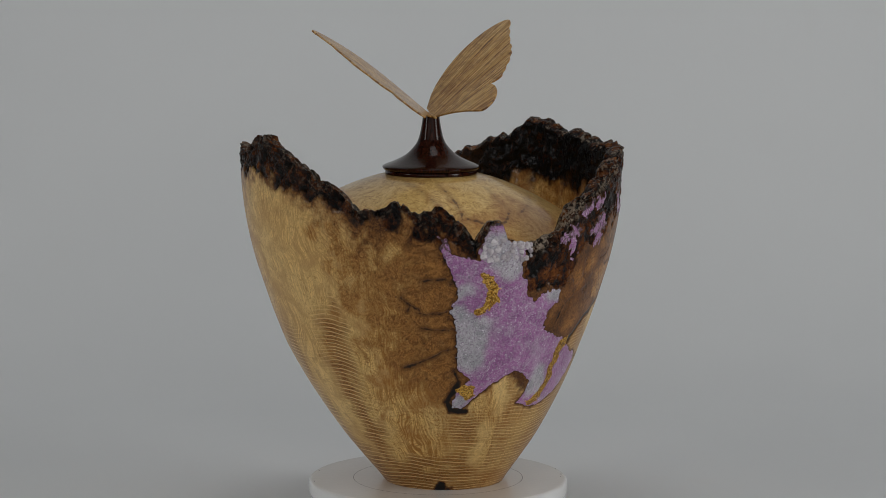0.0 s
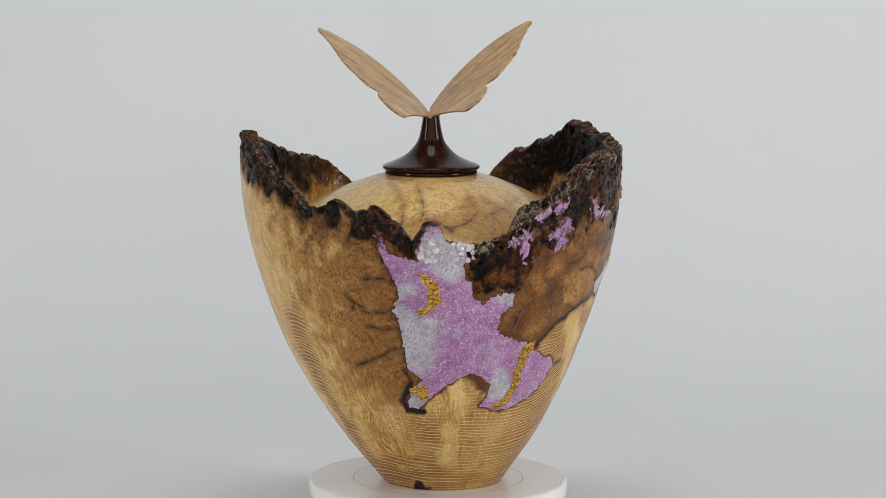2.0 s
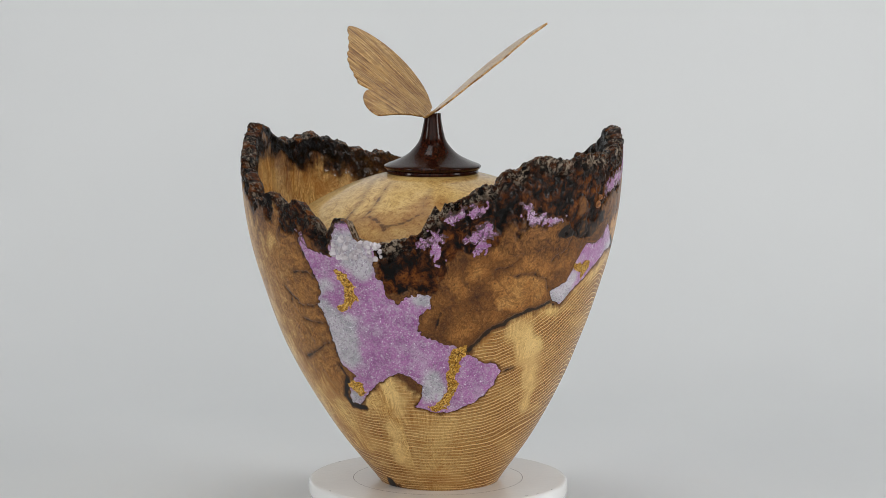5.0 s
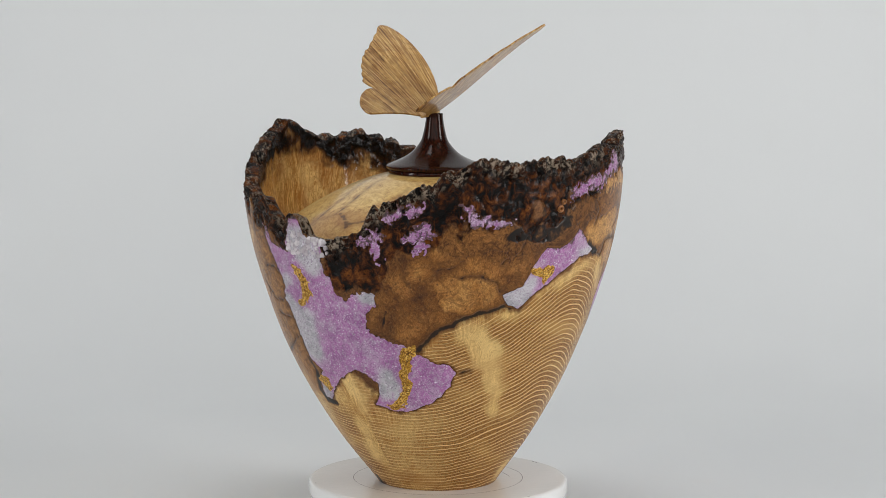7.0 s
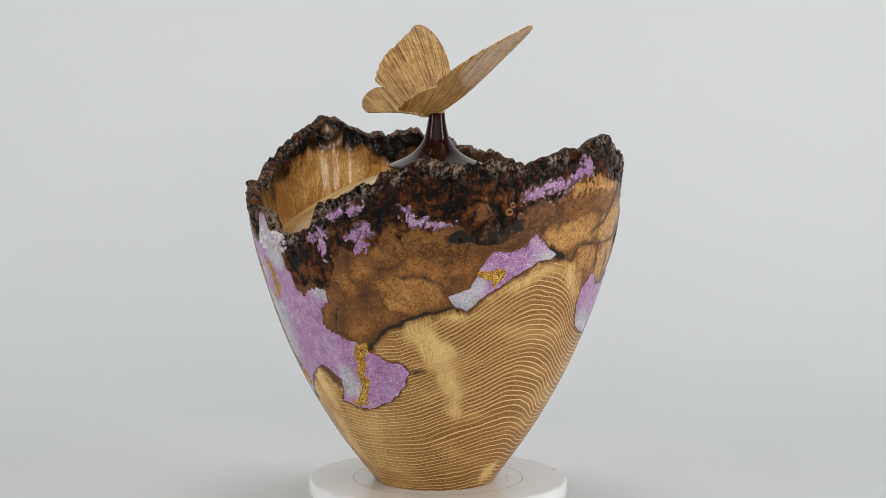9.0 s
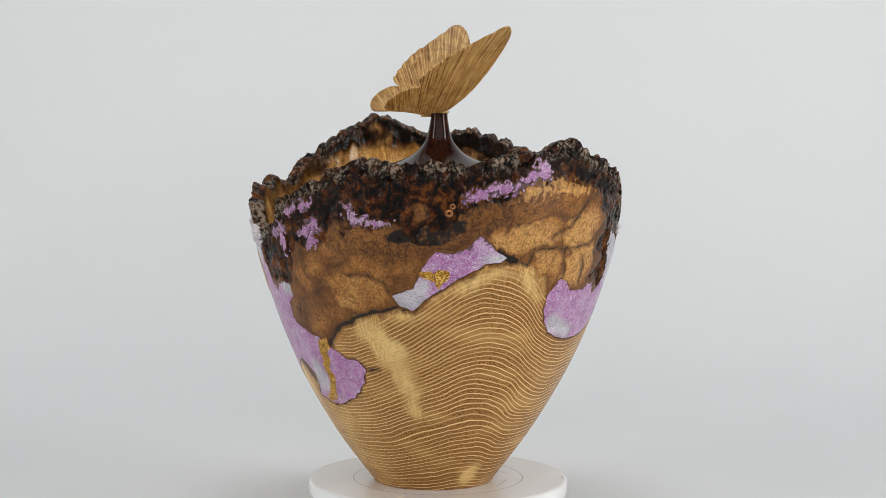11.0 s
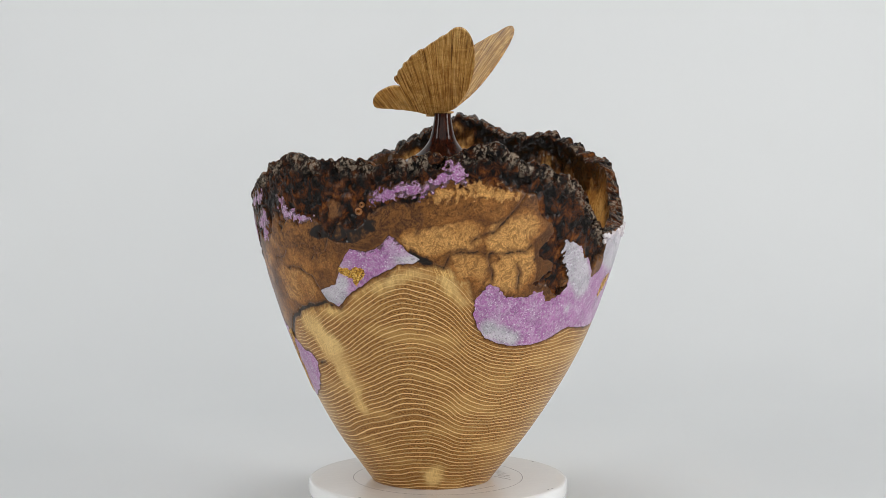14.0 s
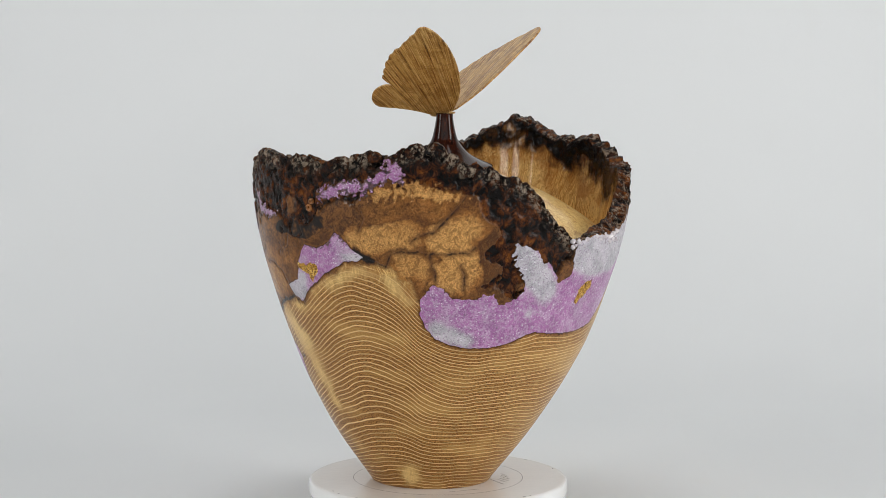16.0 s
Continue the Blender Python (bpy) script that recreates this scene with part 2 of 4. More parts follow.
# ---- materials ----
class Tree:
    """A node material written in few words."""

    def __init__(self, name):
        self.mat = bpy.data.materials.new(name)
        self.mat.use_nodes = True
        self.nodes, self.links = self.mat.node_tree.nodes, self.mat.node_tree.links
        self.bsdf = self.nodes["Principled BSDF"]

    def put(self, socket, value):
        if isinstance(value, bpy.types.NodeSocket):
            self.links.new(value, socket)
        elif hasattr(socket.default_value, "__len__") and isinstance(value, tuple) and len(socket.default_value) == 4 and len(value) == 3:
            socket.default_value = (*value, 1)
        else:
            socket.default_value = value

    def add(self, kind, ins, out=0, **props):
        n = self.nodes.new(kind)
        for k, v in props.items():
            if k == "data_type":
                n.data_type = v
            elif k == "operation":
                n.operation = v
            elif k == "feature":
                n.feature = v
            elif k == "blend_type":
                n.blend_type = v
            elif k == "attribute_name":
                n.attribute_name = v
            elif k == "interpolation_type":
                n.interpolation_type = v
        for k, v in ins.items():
            self.put(n.inputs[k], v)
        return n.outputs[out]

    def attr(self, name, out=2):
        return self.add("ShaderNodeAttribute", {}, out, attribute_name=name)

    def math(self, op, a, b=0.0, c=0.0):
        return self.add("ShaderNodeMath", {0: a, 1: b, 2: c}, operation=op)

    def mix(self, f, a, b, blend="MIX"):
        return self.add("ShaderNodeMix", {0: f, 6: a, 7: b}, 2, data_type="RGBA", blend_type=blend)

    def step(self, x, a, b, lo=0.0, hi=1.0):
        return self.add("ShaderNodeMapRange", {0: x, 1: a, 2: b, 3: lo, 4: hi}, interpolation_type="SMOOTHSTEP")

    def stretch(self, v, x, y, z):
        return self.add("ShaderNodeVectorMath", {0: v, 1: (x, y, z)}, operation="MULTIPLY")

    def noise(self, v, scale, detail=3.0, rough=0.55, warp=0.0, out=0):
        return self.add("ShaderNodeTexNoise", {"Vector": v, "Scale": scale, "Detail": detail, "Roughness": rough, "Distortion": warp}, out)

    def cells(self, v, scale, out=0, feature="F1"):
        return self.add("ShaderNodeTexVoronoi", {"Vector": v, "Scale": scale}, out, feature=feature)

    def ramp(self, f, *stops):
        n = self.nodes.new("ShaderNodeValToRGB")
        while len(n.color_ramp.elements) < len(stops):
            n.color_ramp.elements.new(0.5)
        for e, (at, c) in zip(n.color_ramp.elements, stops):
            e.position, e.color = at, (*c, 1)
        self.put(n.inputs[0], f)
        return n.outputs[0]

    def coords(self):
        return self.add("ShaderNodeTexCoord", {}, 3)

    def bump(self, height, strength, distance):
        return self.add("ShaderNodeBump", {"Height": height, "Strength": strength, "Distance": distance})

    def finish(self, **ins):
        for k, v in ins.items():
            self.put(self.bsdf.inputs[k.replace("_", " ")], v)
        return self.mat


def curls(m, ob, scale, turns, seed=0.0):
    """Nested curling lines of burl figure, 0 to 1."""
    field = m.noise(ob, scale, 3, 0.5, 1.2 + seed)
    return m.math("MULTIPLY_ADD", m.math("SINE", m.math("MULTIPLY", field, turns)), 0.5, 0.5)


def urn_wood():
    m = Tree("lacquered_burl_wood")
    uv = m.attr("wall", 1)                      # way round and height in millimetres
    ob = m.stretch(m.coords(), 1000, 1000, 1000)
    big = m.noise(ob, 0.03, 3)
    # plain wood: tan with upright flecks
    drift = m.add("ShaderNodeVectorMath", {0: m.stretch(m.noise(uv, 0.022, 3, 0.5, 0.0, 1), 38, 0, 0), 1: uv}, operation="ADD")
    fleck = m.noise(m.stretch(drift, 1.1, 0.055, 1), 1.0, 4, 0.6, 0.5)
    plain = m.mix(m.step(fleck, 0.40, 0.60), (0.38, 0.168, 0.034), (0.86, 0.56, 0.185))
    curl = m.noise(m.stretch(uv, 0.30, 0.16, 1), 1.0, 5, 0.62, 3.5)
    plain = m.mix(m.step(curl, 0.38, 0.47, 0.55, 0.0), plain, (0.43, 0.20, 0.048))
    plain = m.mix(m.step(big, 0.40, 0.62, 0, 0.55), plain, (0.88, 0.64, 0.26))
    stain = m.noise(ob, 0.045, 4, 0.6, 0.8)
    plain = m.mix(m.step(stain, 0.47, 0.62, 0.0, 0.7), plain, (0.38, 0.16, 0.035))
    eddy = curls(m, ob, 0.085, 62)
    plain = m.mix(m.math("MULTIPLY", m.step(eddy, 0.0, 0.5, 0.85, 0.0), m.step(curl, 0.40, 0.56)), plain, (0.36, 0.15, 0.032))
    plain = m.mix(m.step(m.attr("cream"), 0.0, 1.0, 0.0, 0.42), plain, (0.90, 0.64, 0.27))
    plain = m.mix(m.step(m.attr("cream"), 0.0, -0.9, 0.0, 0.75), plain, m.mix(1.0, plain, (0.46, 0.33, 0.22), "MULTIPLY"))
    # growth rings: cream lines on brown, pored between
    wob = m.math("MULTIPLY", m.math("SUBTRACT", m.noise(m.stretch(uv, 0.12, 0.12, 1), 1.0, 3), 0.5), 0.14)
    ring = m.math("ADD", m.attr("ring"), wob)
    g = m.math("FRACT", ring)
    year = m.noise(ring, 0.55, 1)               # strong and faint years
    line = m.math("MULTIPLY", m.step(g, 0.70, 0.84), m.step(g, 0.93, 1.0, 1.0, 0.0))
    line = m.math("MULTIPLY", line, m.step(year, 0.36, 0.56, 0.45, 1.0))
    pore = m.noise(m.stretch(uv, 0.8, 1.7, 1), 1.0, 2, 0.75)
    between = m.mix(m.step(pore, 0.42, 0.56), (0.115, 0.042, 0.008), (0.46, 0.22, 0.056))
    between = m.mix(m.step(g, 0.0, 0.7, 0.0, 0.4), between, (0.25, 0.105, 0.023))
    tone = m.noise(m.stretch(uv, 0.018, 0.06, 1), 1.0, 3)
    between = m.mix(m.step(tone, 0.46, 0.70, 0, 0.6), between, (0.56, 0.315, 0.098))
    ringed = m.mix(line, between, (0.86, 0.60, 0.27))
    col = m.mix(m.attr("rings"), plain, ringed)
    # burl: paler and darker lobes, curled figure, fine eyes
    swirl = m.noise(ob, 0.16, 5, 0.62, 3.2)
    fine = m.noise(ob, 0.9, 3, 0.6, 2.0)
    knit = curls(m, ob, 0.14, 70, 0.6)
    body = m.ramp(m.attr("fair"), (0.0, (0.060, 0.019, 0.0035)), (0.3, (0.195, 0.070, 0.013)), (0.6, (0.39, 0.163, 0.035)), (1.0, (0.68, 0.355, 0.106)))
    burl = m.mix(m.step(swirl, 0.40, 0.56, 0.72, 0.0), body, m.mix(0.75, body, (0.05, 0.018, 0.004)))
    burl = m.mix(m.step(fine, 0.50, 0.68, 0.0, 0.3), burl, m.mix(0.5, body, (0.70, 0.42, 0.15)))
    burl = m.mix(m.step(knit, 0.0, 0.45, 0.58, 0.0), burl, m.mix(0.65, body, (0.07, 0.025, 0.006)))
    light = m.ramp(m.math("ADD", m.math("MULTIPLY", swirl, 0.6), m.math("MULTIPLY", fine, 0.42)),
                   (0.38, (0.12, 0.043, 0.009)), (0.48, (0.35, 0.158, 0.037)), (0.60, (0.62, 0.35, 0.105)))
    light = m.mix(m.step(knit, 0.0, 0.4, 0.5, 0.0), light, (0.22, 0.092, 0.021))
    burl = m.mix(m.attr("tone"), light, burl)
    # dark seams between the lobes
    shake = m.math("MULTIPLY", m.math("SUBTRACT", m.noise(ob, 0.20, 4, 0.6), 0.42), 2.6)
    seam = m.math("ADD", m.attr("seam"), shake)
    keep = m.math("MULTIPLY", m.step(m.attr("tone"), 0.5, 0.9), m.step(m.noise(ob, 0.055, 2), 0.36, 0.52, 0.35, 1.0))
    burl = m.mix(m.math("MULTIPLY", m.step(seam, 0.0, 2.0, 0.55, 0.0), keep), burl, (0.085, 0.030, 0.007))
    burl = m.mix(m.math("MULTIPLY", m.step(seam, -0.3, 0.5, 0.9, 0.0), keep), burl, (0.016, 0.008, 0.004))
    col = m.mix(m.attr("burl"), col, burl)
    fibre = m.noise(m.stretch(uv, 1.0, 0.42, 1), 1.0, 5, 0.68, 2.6)
    shade = m.add("ShaderNodeCombineColor", {0: m.step(fibre, 0.36, 0.62, 0.55, 1.3), 1: m.step(fibre, 0.36, 0.62, 0.46, 1.32), 2: m.step(fibre, 0.36, 0.62, 0.38, 1.3)})
    col = m.mix(m.step(m.attr("burl"), 0.0, 1.0, 0.2, 0.6), col, shade, "MULTIPLY")
    # cracks, scorching and bark
    cr = m.math("ADD", m.attr("crack"), m.math("MULTIPLY", m.math("SUBTRACT", m.noise(ob, 0.22, 5, 0.62), 0.5), 3.0))
    col = m.mix(m.step(cr, 0.0, 3.0, 0.7, 0.0), col, (0.11, 0.04, 0.009))
    col = m.mix(m.step(cr, -0.35, 0.4, 0.95, 0.0), col, (0.016, 0.009, 0.005))
    eyes = m.cells(ob, 0.19)
    col = m.mix(m.math("MULTIPLY", m.step(eyes, 0.07, 0.15, 0.7, 0.0), m.attr("burl")), col, (0.07, 0.03, 0.01))
    sc = m.math("ADD", m.attr("scorch"), m.math("MULTIPLY", m.math("SUBTRACT", m.noise(ob, 0.16, 5, 0.65), 0.5), 0.95))
    tan = m.mix(m.step(m.math("ADD", m.math("MULTIPLY", fibre, 0.5), m.math("MULTIPLY", swirl, 0.5)), 0.40, 0.60), (0.055, 0.018, 0.004), (0.25, 0.098, 0.020))
    col = m.mix(m.step(sc, 0.05, 0.6), col, tan)
    col = m.mix(m.step(sc, 0.5, 0.95), col, (0.009, 0.005, 0.003))
    bn = m.noise(m.stretch(uv, 1.0, 0.7, 1), 0.22, 7, 0.74, 0.9)
    bn = m.math("ADD", m.math("MULTIPLY", bn, 0.80), m.math("MULTIPLY", m.attr("knob"), 0.20))
    bark = m.ramp(bn, (0.43, (0.002, 0.0012, 0.0008)), (0.50, (0.020, 0.006, 0.002)), (0.57, (0.080, 0.022, 0.004)), (0.70, (0.23, 0.072, 0.012)))
    grit = m.noise(ob, 0.7, 3, 0.7)
    bark = m.mix(m.step(grit, 0.54, 0.64, 0.0, 0.75), bark, (0.004, 0.0025, 0.0018))
    tip = m.math("MULTIPLY", m.attr("tip"), m.step(m.noise(ob, 0.34, 5, 0.78), 0.46, 0.57))
    bark = m.mix(tip, bark, (0.31, 0.24, 0.175))
    col = m.mix(m.attr("bark"), col, bark)
    rel = m.math("ADD", m.math("MULTIPLY", grit, m.attr("bark")), m.math("MULTIPLY", m.step(cr, 0.0, 1.0), 0.8))
    rel = m.math("ADD", rel, m.math("MULTIPLY", m.step(seam, 0.0, 1.0, 0.0, 0.7), m.math("MULTIPLY", m.attr("burl"), keep)))
    return m.finish(Base_Color=col, Roughness=m.step(m.attr("bark"), 0, 1, 0.42, 0.22), Specular_IOR_Level=m.step(m.attr("bark"), 0, 1, 0.1, 0.08),
                    Coat_Weight=m.step(m.attr("bark"), 0, 1, 0.36, 0.1), Coat_Roughness=m.step(m.attr("bark"), 0, 1, 0.05, 0.13),
                    Normal=m.bump(m.math("ADD", rel, m.math("MULTIPLY", fleck, 0.05)), 0.55, 0.0008))


def dome_wood():
    m = Tree("pale_burl_wood")
    ob = m.stretch(m.coords(), 1000, 1000, 1000)
    swirl = m.noise(ob, 0.10, 5, 0.6, 2.6)
    fine = m.noise(ob, 0.55, 4, 0.62, 2.6)
    col = m.ramp(m.math("ADD", m.math("MULTIPLY", swirl, 0.55), m.math("MULTIPLY", fine, 0.45)),
                 (0.36, (0.42, 0.195, 0.045)), (0.44, (0.70, 0.42, 0.125)), (0.53, (0.86, 0.60, 0.22)), (0.75, (0.92, 0.69, 0.31)))
    knit = curls(m, ob, 0.12, 60, 0.4)
    blot = m.math("ADD", m.attr("stain"), m.math("MULTIPLY", m.math("SUBTRACT", m.noise(ob, 0.05, 4, 0.6), 0.5), 1.2))
    col = m.mix(m.step(blot, 0.3, 1.2, 0.0, 0.75), col, m.mix(1.0, col, (0.62, 0.44, 0.30), "MULTIPLY"))
    col = m.mix(m.step(knit, 0.0, 0.4, 0.7, 0.0), col, m.mix(1.0, col, (0.70, 0.55, 0.40), "MULTIPLY"))
    cr = m.math("ADD", m.attr("crack"), m.math("MULTIPLY", m.math("SUBTRACT", m.noise(ob, 0.16, 5, 0.65), 0.46), 4.0))
    col = m.mix(m.step(cr, 0.0, 4.0, 0.45, 0.0), col, (0.34, 0.145, 0.034))
    col = m.mix(m.step(cr, -0.5, 0.4, 0.85, 0.0), col, (0.09, 0.032, 0.009))
    return m.finish(Base_Color=col, Roughness=0.36, Specular_IOR_Level=0.35, Coat_Weight=0.45, Coat_Roughness=0.06, Normal=m.bump(fine, 0.12, 0.0004))


def wing_wood():
    m = Tree("carved_pale_oak")
    uv = m.attr("wall", 1)                      # angle from the root and distance along the vein
    ob = m.stretch(m.coords(), 1000, 1000, 1000)
    streak = m.noise(m.stretch(uv, 0.95, 0.035, 1), 1.0, 5, 0.72, 0.6)
    vein = m.noise(m.stretch(uv, 0.25, 0.05, 1), 1.0, 3, 0.55)
    figure = m.noise(ob, 0.075, 5, 0.66, 2.2)
    speck = m.noise(ob, 0.6, 3, 0.65)
    col = m.ramp(streak, (0.37, (0.10, 0.036, 0.008)), (0.45, (0.36, 0.165, 0.038)), (0.52, (0.55, 0.30, 0.084)), (0.61, (0.78, 0.52, 0.21)))
    col = m.mix(m.step(figure, 0.38, 0.54, 0.45, 0.0), col, (0.24, 0.098, 0.020))
    col = m.mix(m.step(figure, 0.52, 0.64, 0.0, 0.35), col, (0.66, 0.40, 0.13))
    col = m.mix(m.step(speck, 0.62, 0.72, 0.0, 0.35), col, (0.16, 0.065, 0.016))
    col = m.mix(m.step(vein, 0.5, 0.62, 0.0, 0.25), col, (0.60, 0.37, 0.125))
    return m.finish(Base_Color=col, Roughness=0.42, Specular_IOR_Level=0.25, Coat_Weight=0.6, Coat_Roughness=0.16,
                    Normal=m.bump(m.math("ADD", streak, m.math("MULTIPLY", vein, 1.5)), 0.5, 0.0006))


def dark_wood():
    m = Tree("polished_rosewood")
    ob = m.coords()
    grain = m.noise(m.stretch(ob, 900, 900, 40), 1.0, 4, 0.6, 0.4)
    big = m.noise(m.stretch(ob, 60, 60, 60), 1.0, 2)
    col = m.ramp(grain, (0.35, (0.010, 0.003, 0.002)), (0.55, (0.034, 0.008, 0.004)), (0.75, (0.075, 0.017, 0.006)))
    col = m.mix(m.step(big, 0.45, 0.7, 0, 0.5), col, (0.03, 0.009, 0.005))
    return m.finish(Base_Color=col, Roughness=0.2, Specular_IOR_Level=0.14, Coat_Weight=0.2, Coat_Roughness=0.04)


def resin():
    m = Tree("glittering_pink_resin")
    ob = m.stretch(m.coords(), 1000, 1000, 1000)
    grain = m.cells(ob, 1.9, 1)
    grain = m.add("ShaderNodeSeparateColor", {0: grain})
    chips = m.cells(ob, 0.62, 0)
    soft = m.noise(ob, 0.12, 3)
    pink = m.mix(m.step(soft, 0.35, 0.65), (0.34, 0.105, 0.31), (0.47, 0.185, 0.43))
    white = m.mix(m.step(soft, 0.35, 0.65), (0.36, 0.36, 0.38), (0.60, 0.57, 0.60))
    edge = m.math("ADD", m.attr("white"), m.math("MULTIPLY", m.math("SUBTRACT", m.noise(ob, 0.28, 4, 0.7), 0.5), 7.0))
    col = m.mix(m.step(edge, -2.5, 2.5), pink, white)
    cloud = m.noise(ob, 0.055, 4, 0.65)
    col = m.mix(m.step(cloud, 0.50, 0.68, 0.0, 0.3), col, (0.66, 0.60, 0.67))
    frost = m.noise(ob, 0.38, 5, 0.75)
    col = m.mix(m.step(frost, 0.46, 0.68, 0.0, 0.6), col, (0.58, 0.50, 0.59))
    col = m.mix(m.step(grain, 0.62, 1.0, 0.0, 0.36), col, (0.78, 0.68, 0.80))
    # sparkle painted into the colour: a few grains nearly white, like glints
    col = m.mix(m.step(grain, 0.965, 0.99, 0.0, 0.7), col, (0.92, 0.88, 0.93))
    col = m.mix(m.step(grain, 0.0, 0.3, 0.6, 0.0), col, (0.17, 0.08, 0.17))
    col = m.mix(m.step(m.noise(ob, 0.75, 2), 0.63, 0.70, 0, 0.6), col, (0.13, 0.10, 0.14))
    rag = m.math("ADD", m.math("MULTIPLY", m.noise(ob, 0.30, 5, 0.72, 0.6), 1.0), m.math("MULTIPLY", m.attr("crust"), 0.16))
    soot = m.mix(m.step(frost, 0.4, 0.6), (0.012, 0.006, 0.004), (0.13, 0.05, 0.04))
    col = m.mix(m.math("MULTIPLY", m.step(rag, 0.56, 0.66, 0.0, 0.95), m.step(m.attr("crust"), 0.0, 0.3)), col, soot)
    return m.finish(Base_Color=col, Roughness=0.32, Specular_IOR_Level=0.4, Coat_Weight=0.25, Coat_Roughness=0.06,
                    Normal=m.bump(m.math("ADD", chips, grain), 0.5, 0.0007))


def gold():
    m = Tree("gold_flake")
    ob = m.stretch(m.coords(), 1000, 1000, 1000)
    chips = m.cells(ob, 1.7, 1)
    v = m.add("ShaderNodeSeparateColor", {0: chips})
    col = m.ramp(v, (0.0, (0.10, 0.04, 0.006)), (0.35, (0.42, 0.19, 0.02)), (0.7, (0.72, 0.38, 0.05)), (1.0, (0.95, 0.66, 0.18)))
    return m.finish(Base_Color=col, Metallic=0.55, Roughness=0.36, Normal=m.bump(v, 0.8, 0.0009))


def quartz():
    m = Tree("cloudy_quartz")
    info = m.add("ShaderNodeObjectInfo", {}, 5)
    col = m.mix(info, (0.50, 0.44, 0.47), (0.80, 0.74, 0.76))
    return m.finish(Base_Color=col, Roughness=0.2, Coat_Weight=0.5, Subsurface_Weight=0.0)


def plain(name, colour, rough, scale, swing, metal=0.0):
    m = Tree(name)
    n = m.noise(m.coords(), scale, 4)
    fine = m.noise(m.coords(), scale * 9, 3)
    lo, hi = tuple(c * (1 - swing) for c in colour), tuple(min(1, c * (1 + swing)) for c in colour)
    col = m.mix(m.step(n, 0.3, 0.7), lo, hi)
    return m.finish(Base_Color=col, Roughness=rough, Metallic=metal, Normal=m.bump(fine, 0.08, 0.001))


def sweep_paper():
    m = Tree("white_backdrop_paper")
    ob = m.coords()
    wash = m.noise(ob, 1.6, 3)
    fine = m.noise(m.stretch(ob, 14, 14, 3), 1.0, 3)
    col = m.mix(m.step(wash, 0.3, 0.7), (0.742, 0.758, 0.766), (0.795, 0.81, 0.814))
    col = m.mix(m.step(fine, 0.6, 0.9, 0.0, 0.3), col, (0.74, 0.73, 0.71))
    spot = m.add("ShaderNodeVectorMath", {0: ob, 1: (0.318, 0.565, 0.052)}, 1, operation="DISTANCE")
    col = m.mix(m.step(spot, 0.002, 0.008, 0.16, 0.0), col, (0.4, 0.41, 0.43))
    return m.finish(Base_Color=col, Roughness=0.7, Normal=m.bump(wash, 0.1, 0.01))


WOOD, DOME, WING, DARK, RESIN, GOLDLEAF, QUARTZ = urn_wood(), dome_wood(), wing_wood(), dark_wood(), resin(), gold(), quartz()
PAPER, PAINT = sweep_paper(), plain("unseen_room_grey", (0.16, 0.16, 0.165), 0.85, 2.0, 0.03)
PLASTIC, PRINT = plain("glossy_white_plastic", (0.92, 0.92, 0.915), 0.22, 30, 0.015), plain("grey_print", (0.22, 0.22, 0.23), 0.5, 200, 0.2)
KNOT = plain("pale_orange_knot", (0.32, 0.13, 0.038), 0.35, 600, 0.5)
FAINT = plain("pale_grey_print", (0.52, 0.52, 0.52), 0.4, 200, 0.1)


# ---- mesh helpers ----
def mesh_of(name, verts, faces, material, parent=None, label="", smooth_faces=True, floats=None, wall=None):
    me = bpy.data.meshes.new(name)
    me.from_pydata(verts, [], faces)
    me.materials.append(material)
    if smooth_faces:
        me.polygons.foreach_set("use_smooth", np.ones(len(me.polygons), bool))
    for key, values in (floats or {}).items():
        me.attributes.new(key, "FLOAT", "POINT").data.foreach_set("value", np.asarray(values, np.float32).ravel())
    if wall is not None:
        me.attributes.new("wall", "FLOAT_VECTOR", "POINT").data.foreach_set("vector", np.asarray(wall, np.float32).ravel())
    ob = new(name, me)
    ob.parent = parent
    if label:
        tagged(ob, label)
    return ob


def part(name, bm, material, parent, label=""):
    me = bpy.data.meshes.new(name)
    bm.to_mesh(me)
    bm.free()
    me.materials.append(material)
    me.polygons.foreach_set("use_smooth", np.ones(len(me.polygons), bool))
    ob = new(name, me)
    ob.parent = parent
    if label:
        tagged(ob, label)
    return ob


def lathe(profile, steps, centre=(0, 0)):
    """Vertices and faces of a turned form; profile rows of (radius, height) in metres, closed where the radius is 0."""
    verts, faces = [], []
    n = len(profile)
    for r, h in profile:
        for k in range(steps):
            a = 2 * math.pi * k / steps
            verts.append((centre[0] + r * math.cos(a), centre[1] + r * math.sin(a), h))
    for i in range(n - 1):
        for k in range(steps):
            j = (k + 1) % steps
            faces.append((i * steps + k, i * steps + j, (i + 1) * steps + j, (i + 1) * steps + k))
    faces.append(tuple(reversed(range(steps))))
    faces.append(tuple((n - 1) * steps + k for k in range(steps)))
    return verts, faces


def rounded(points, times=2):
    """Cut the corners of an open line."""
    for _ in range(times):
        out = [points[0]]
        for (a, b), (c, d) in zip(points[:-1], points[1:]):
            out += [(0.75 * a + 0.25 * c, 0.75 * b + 0.25 * d), (0.25 * a + 0.75 * c, 0.25 * b + 0.75 * d)]
        points = out + [points[-1]]
    return points


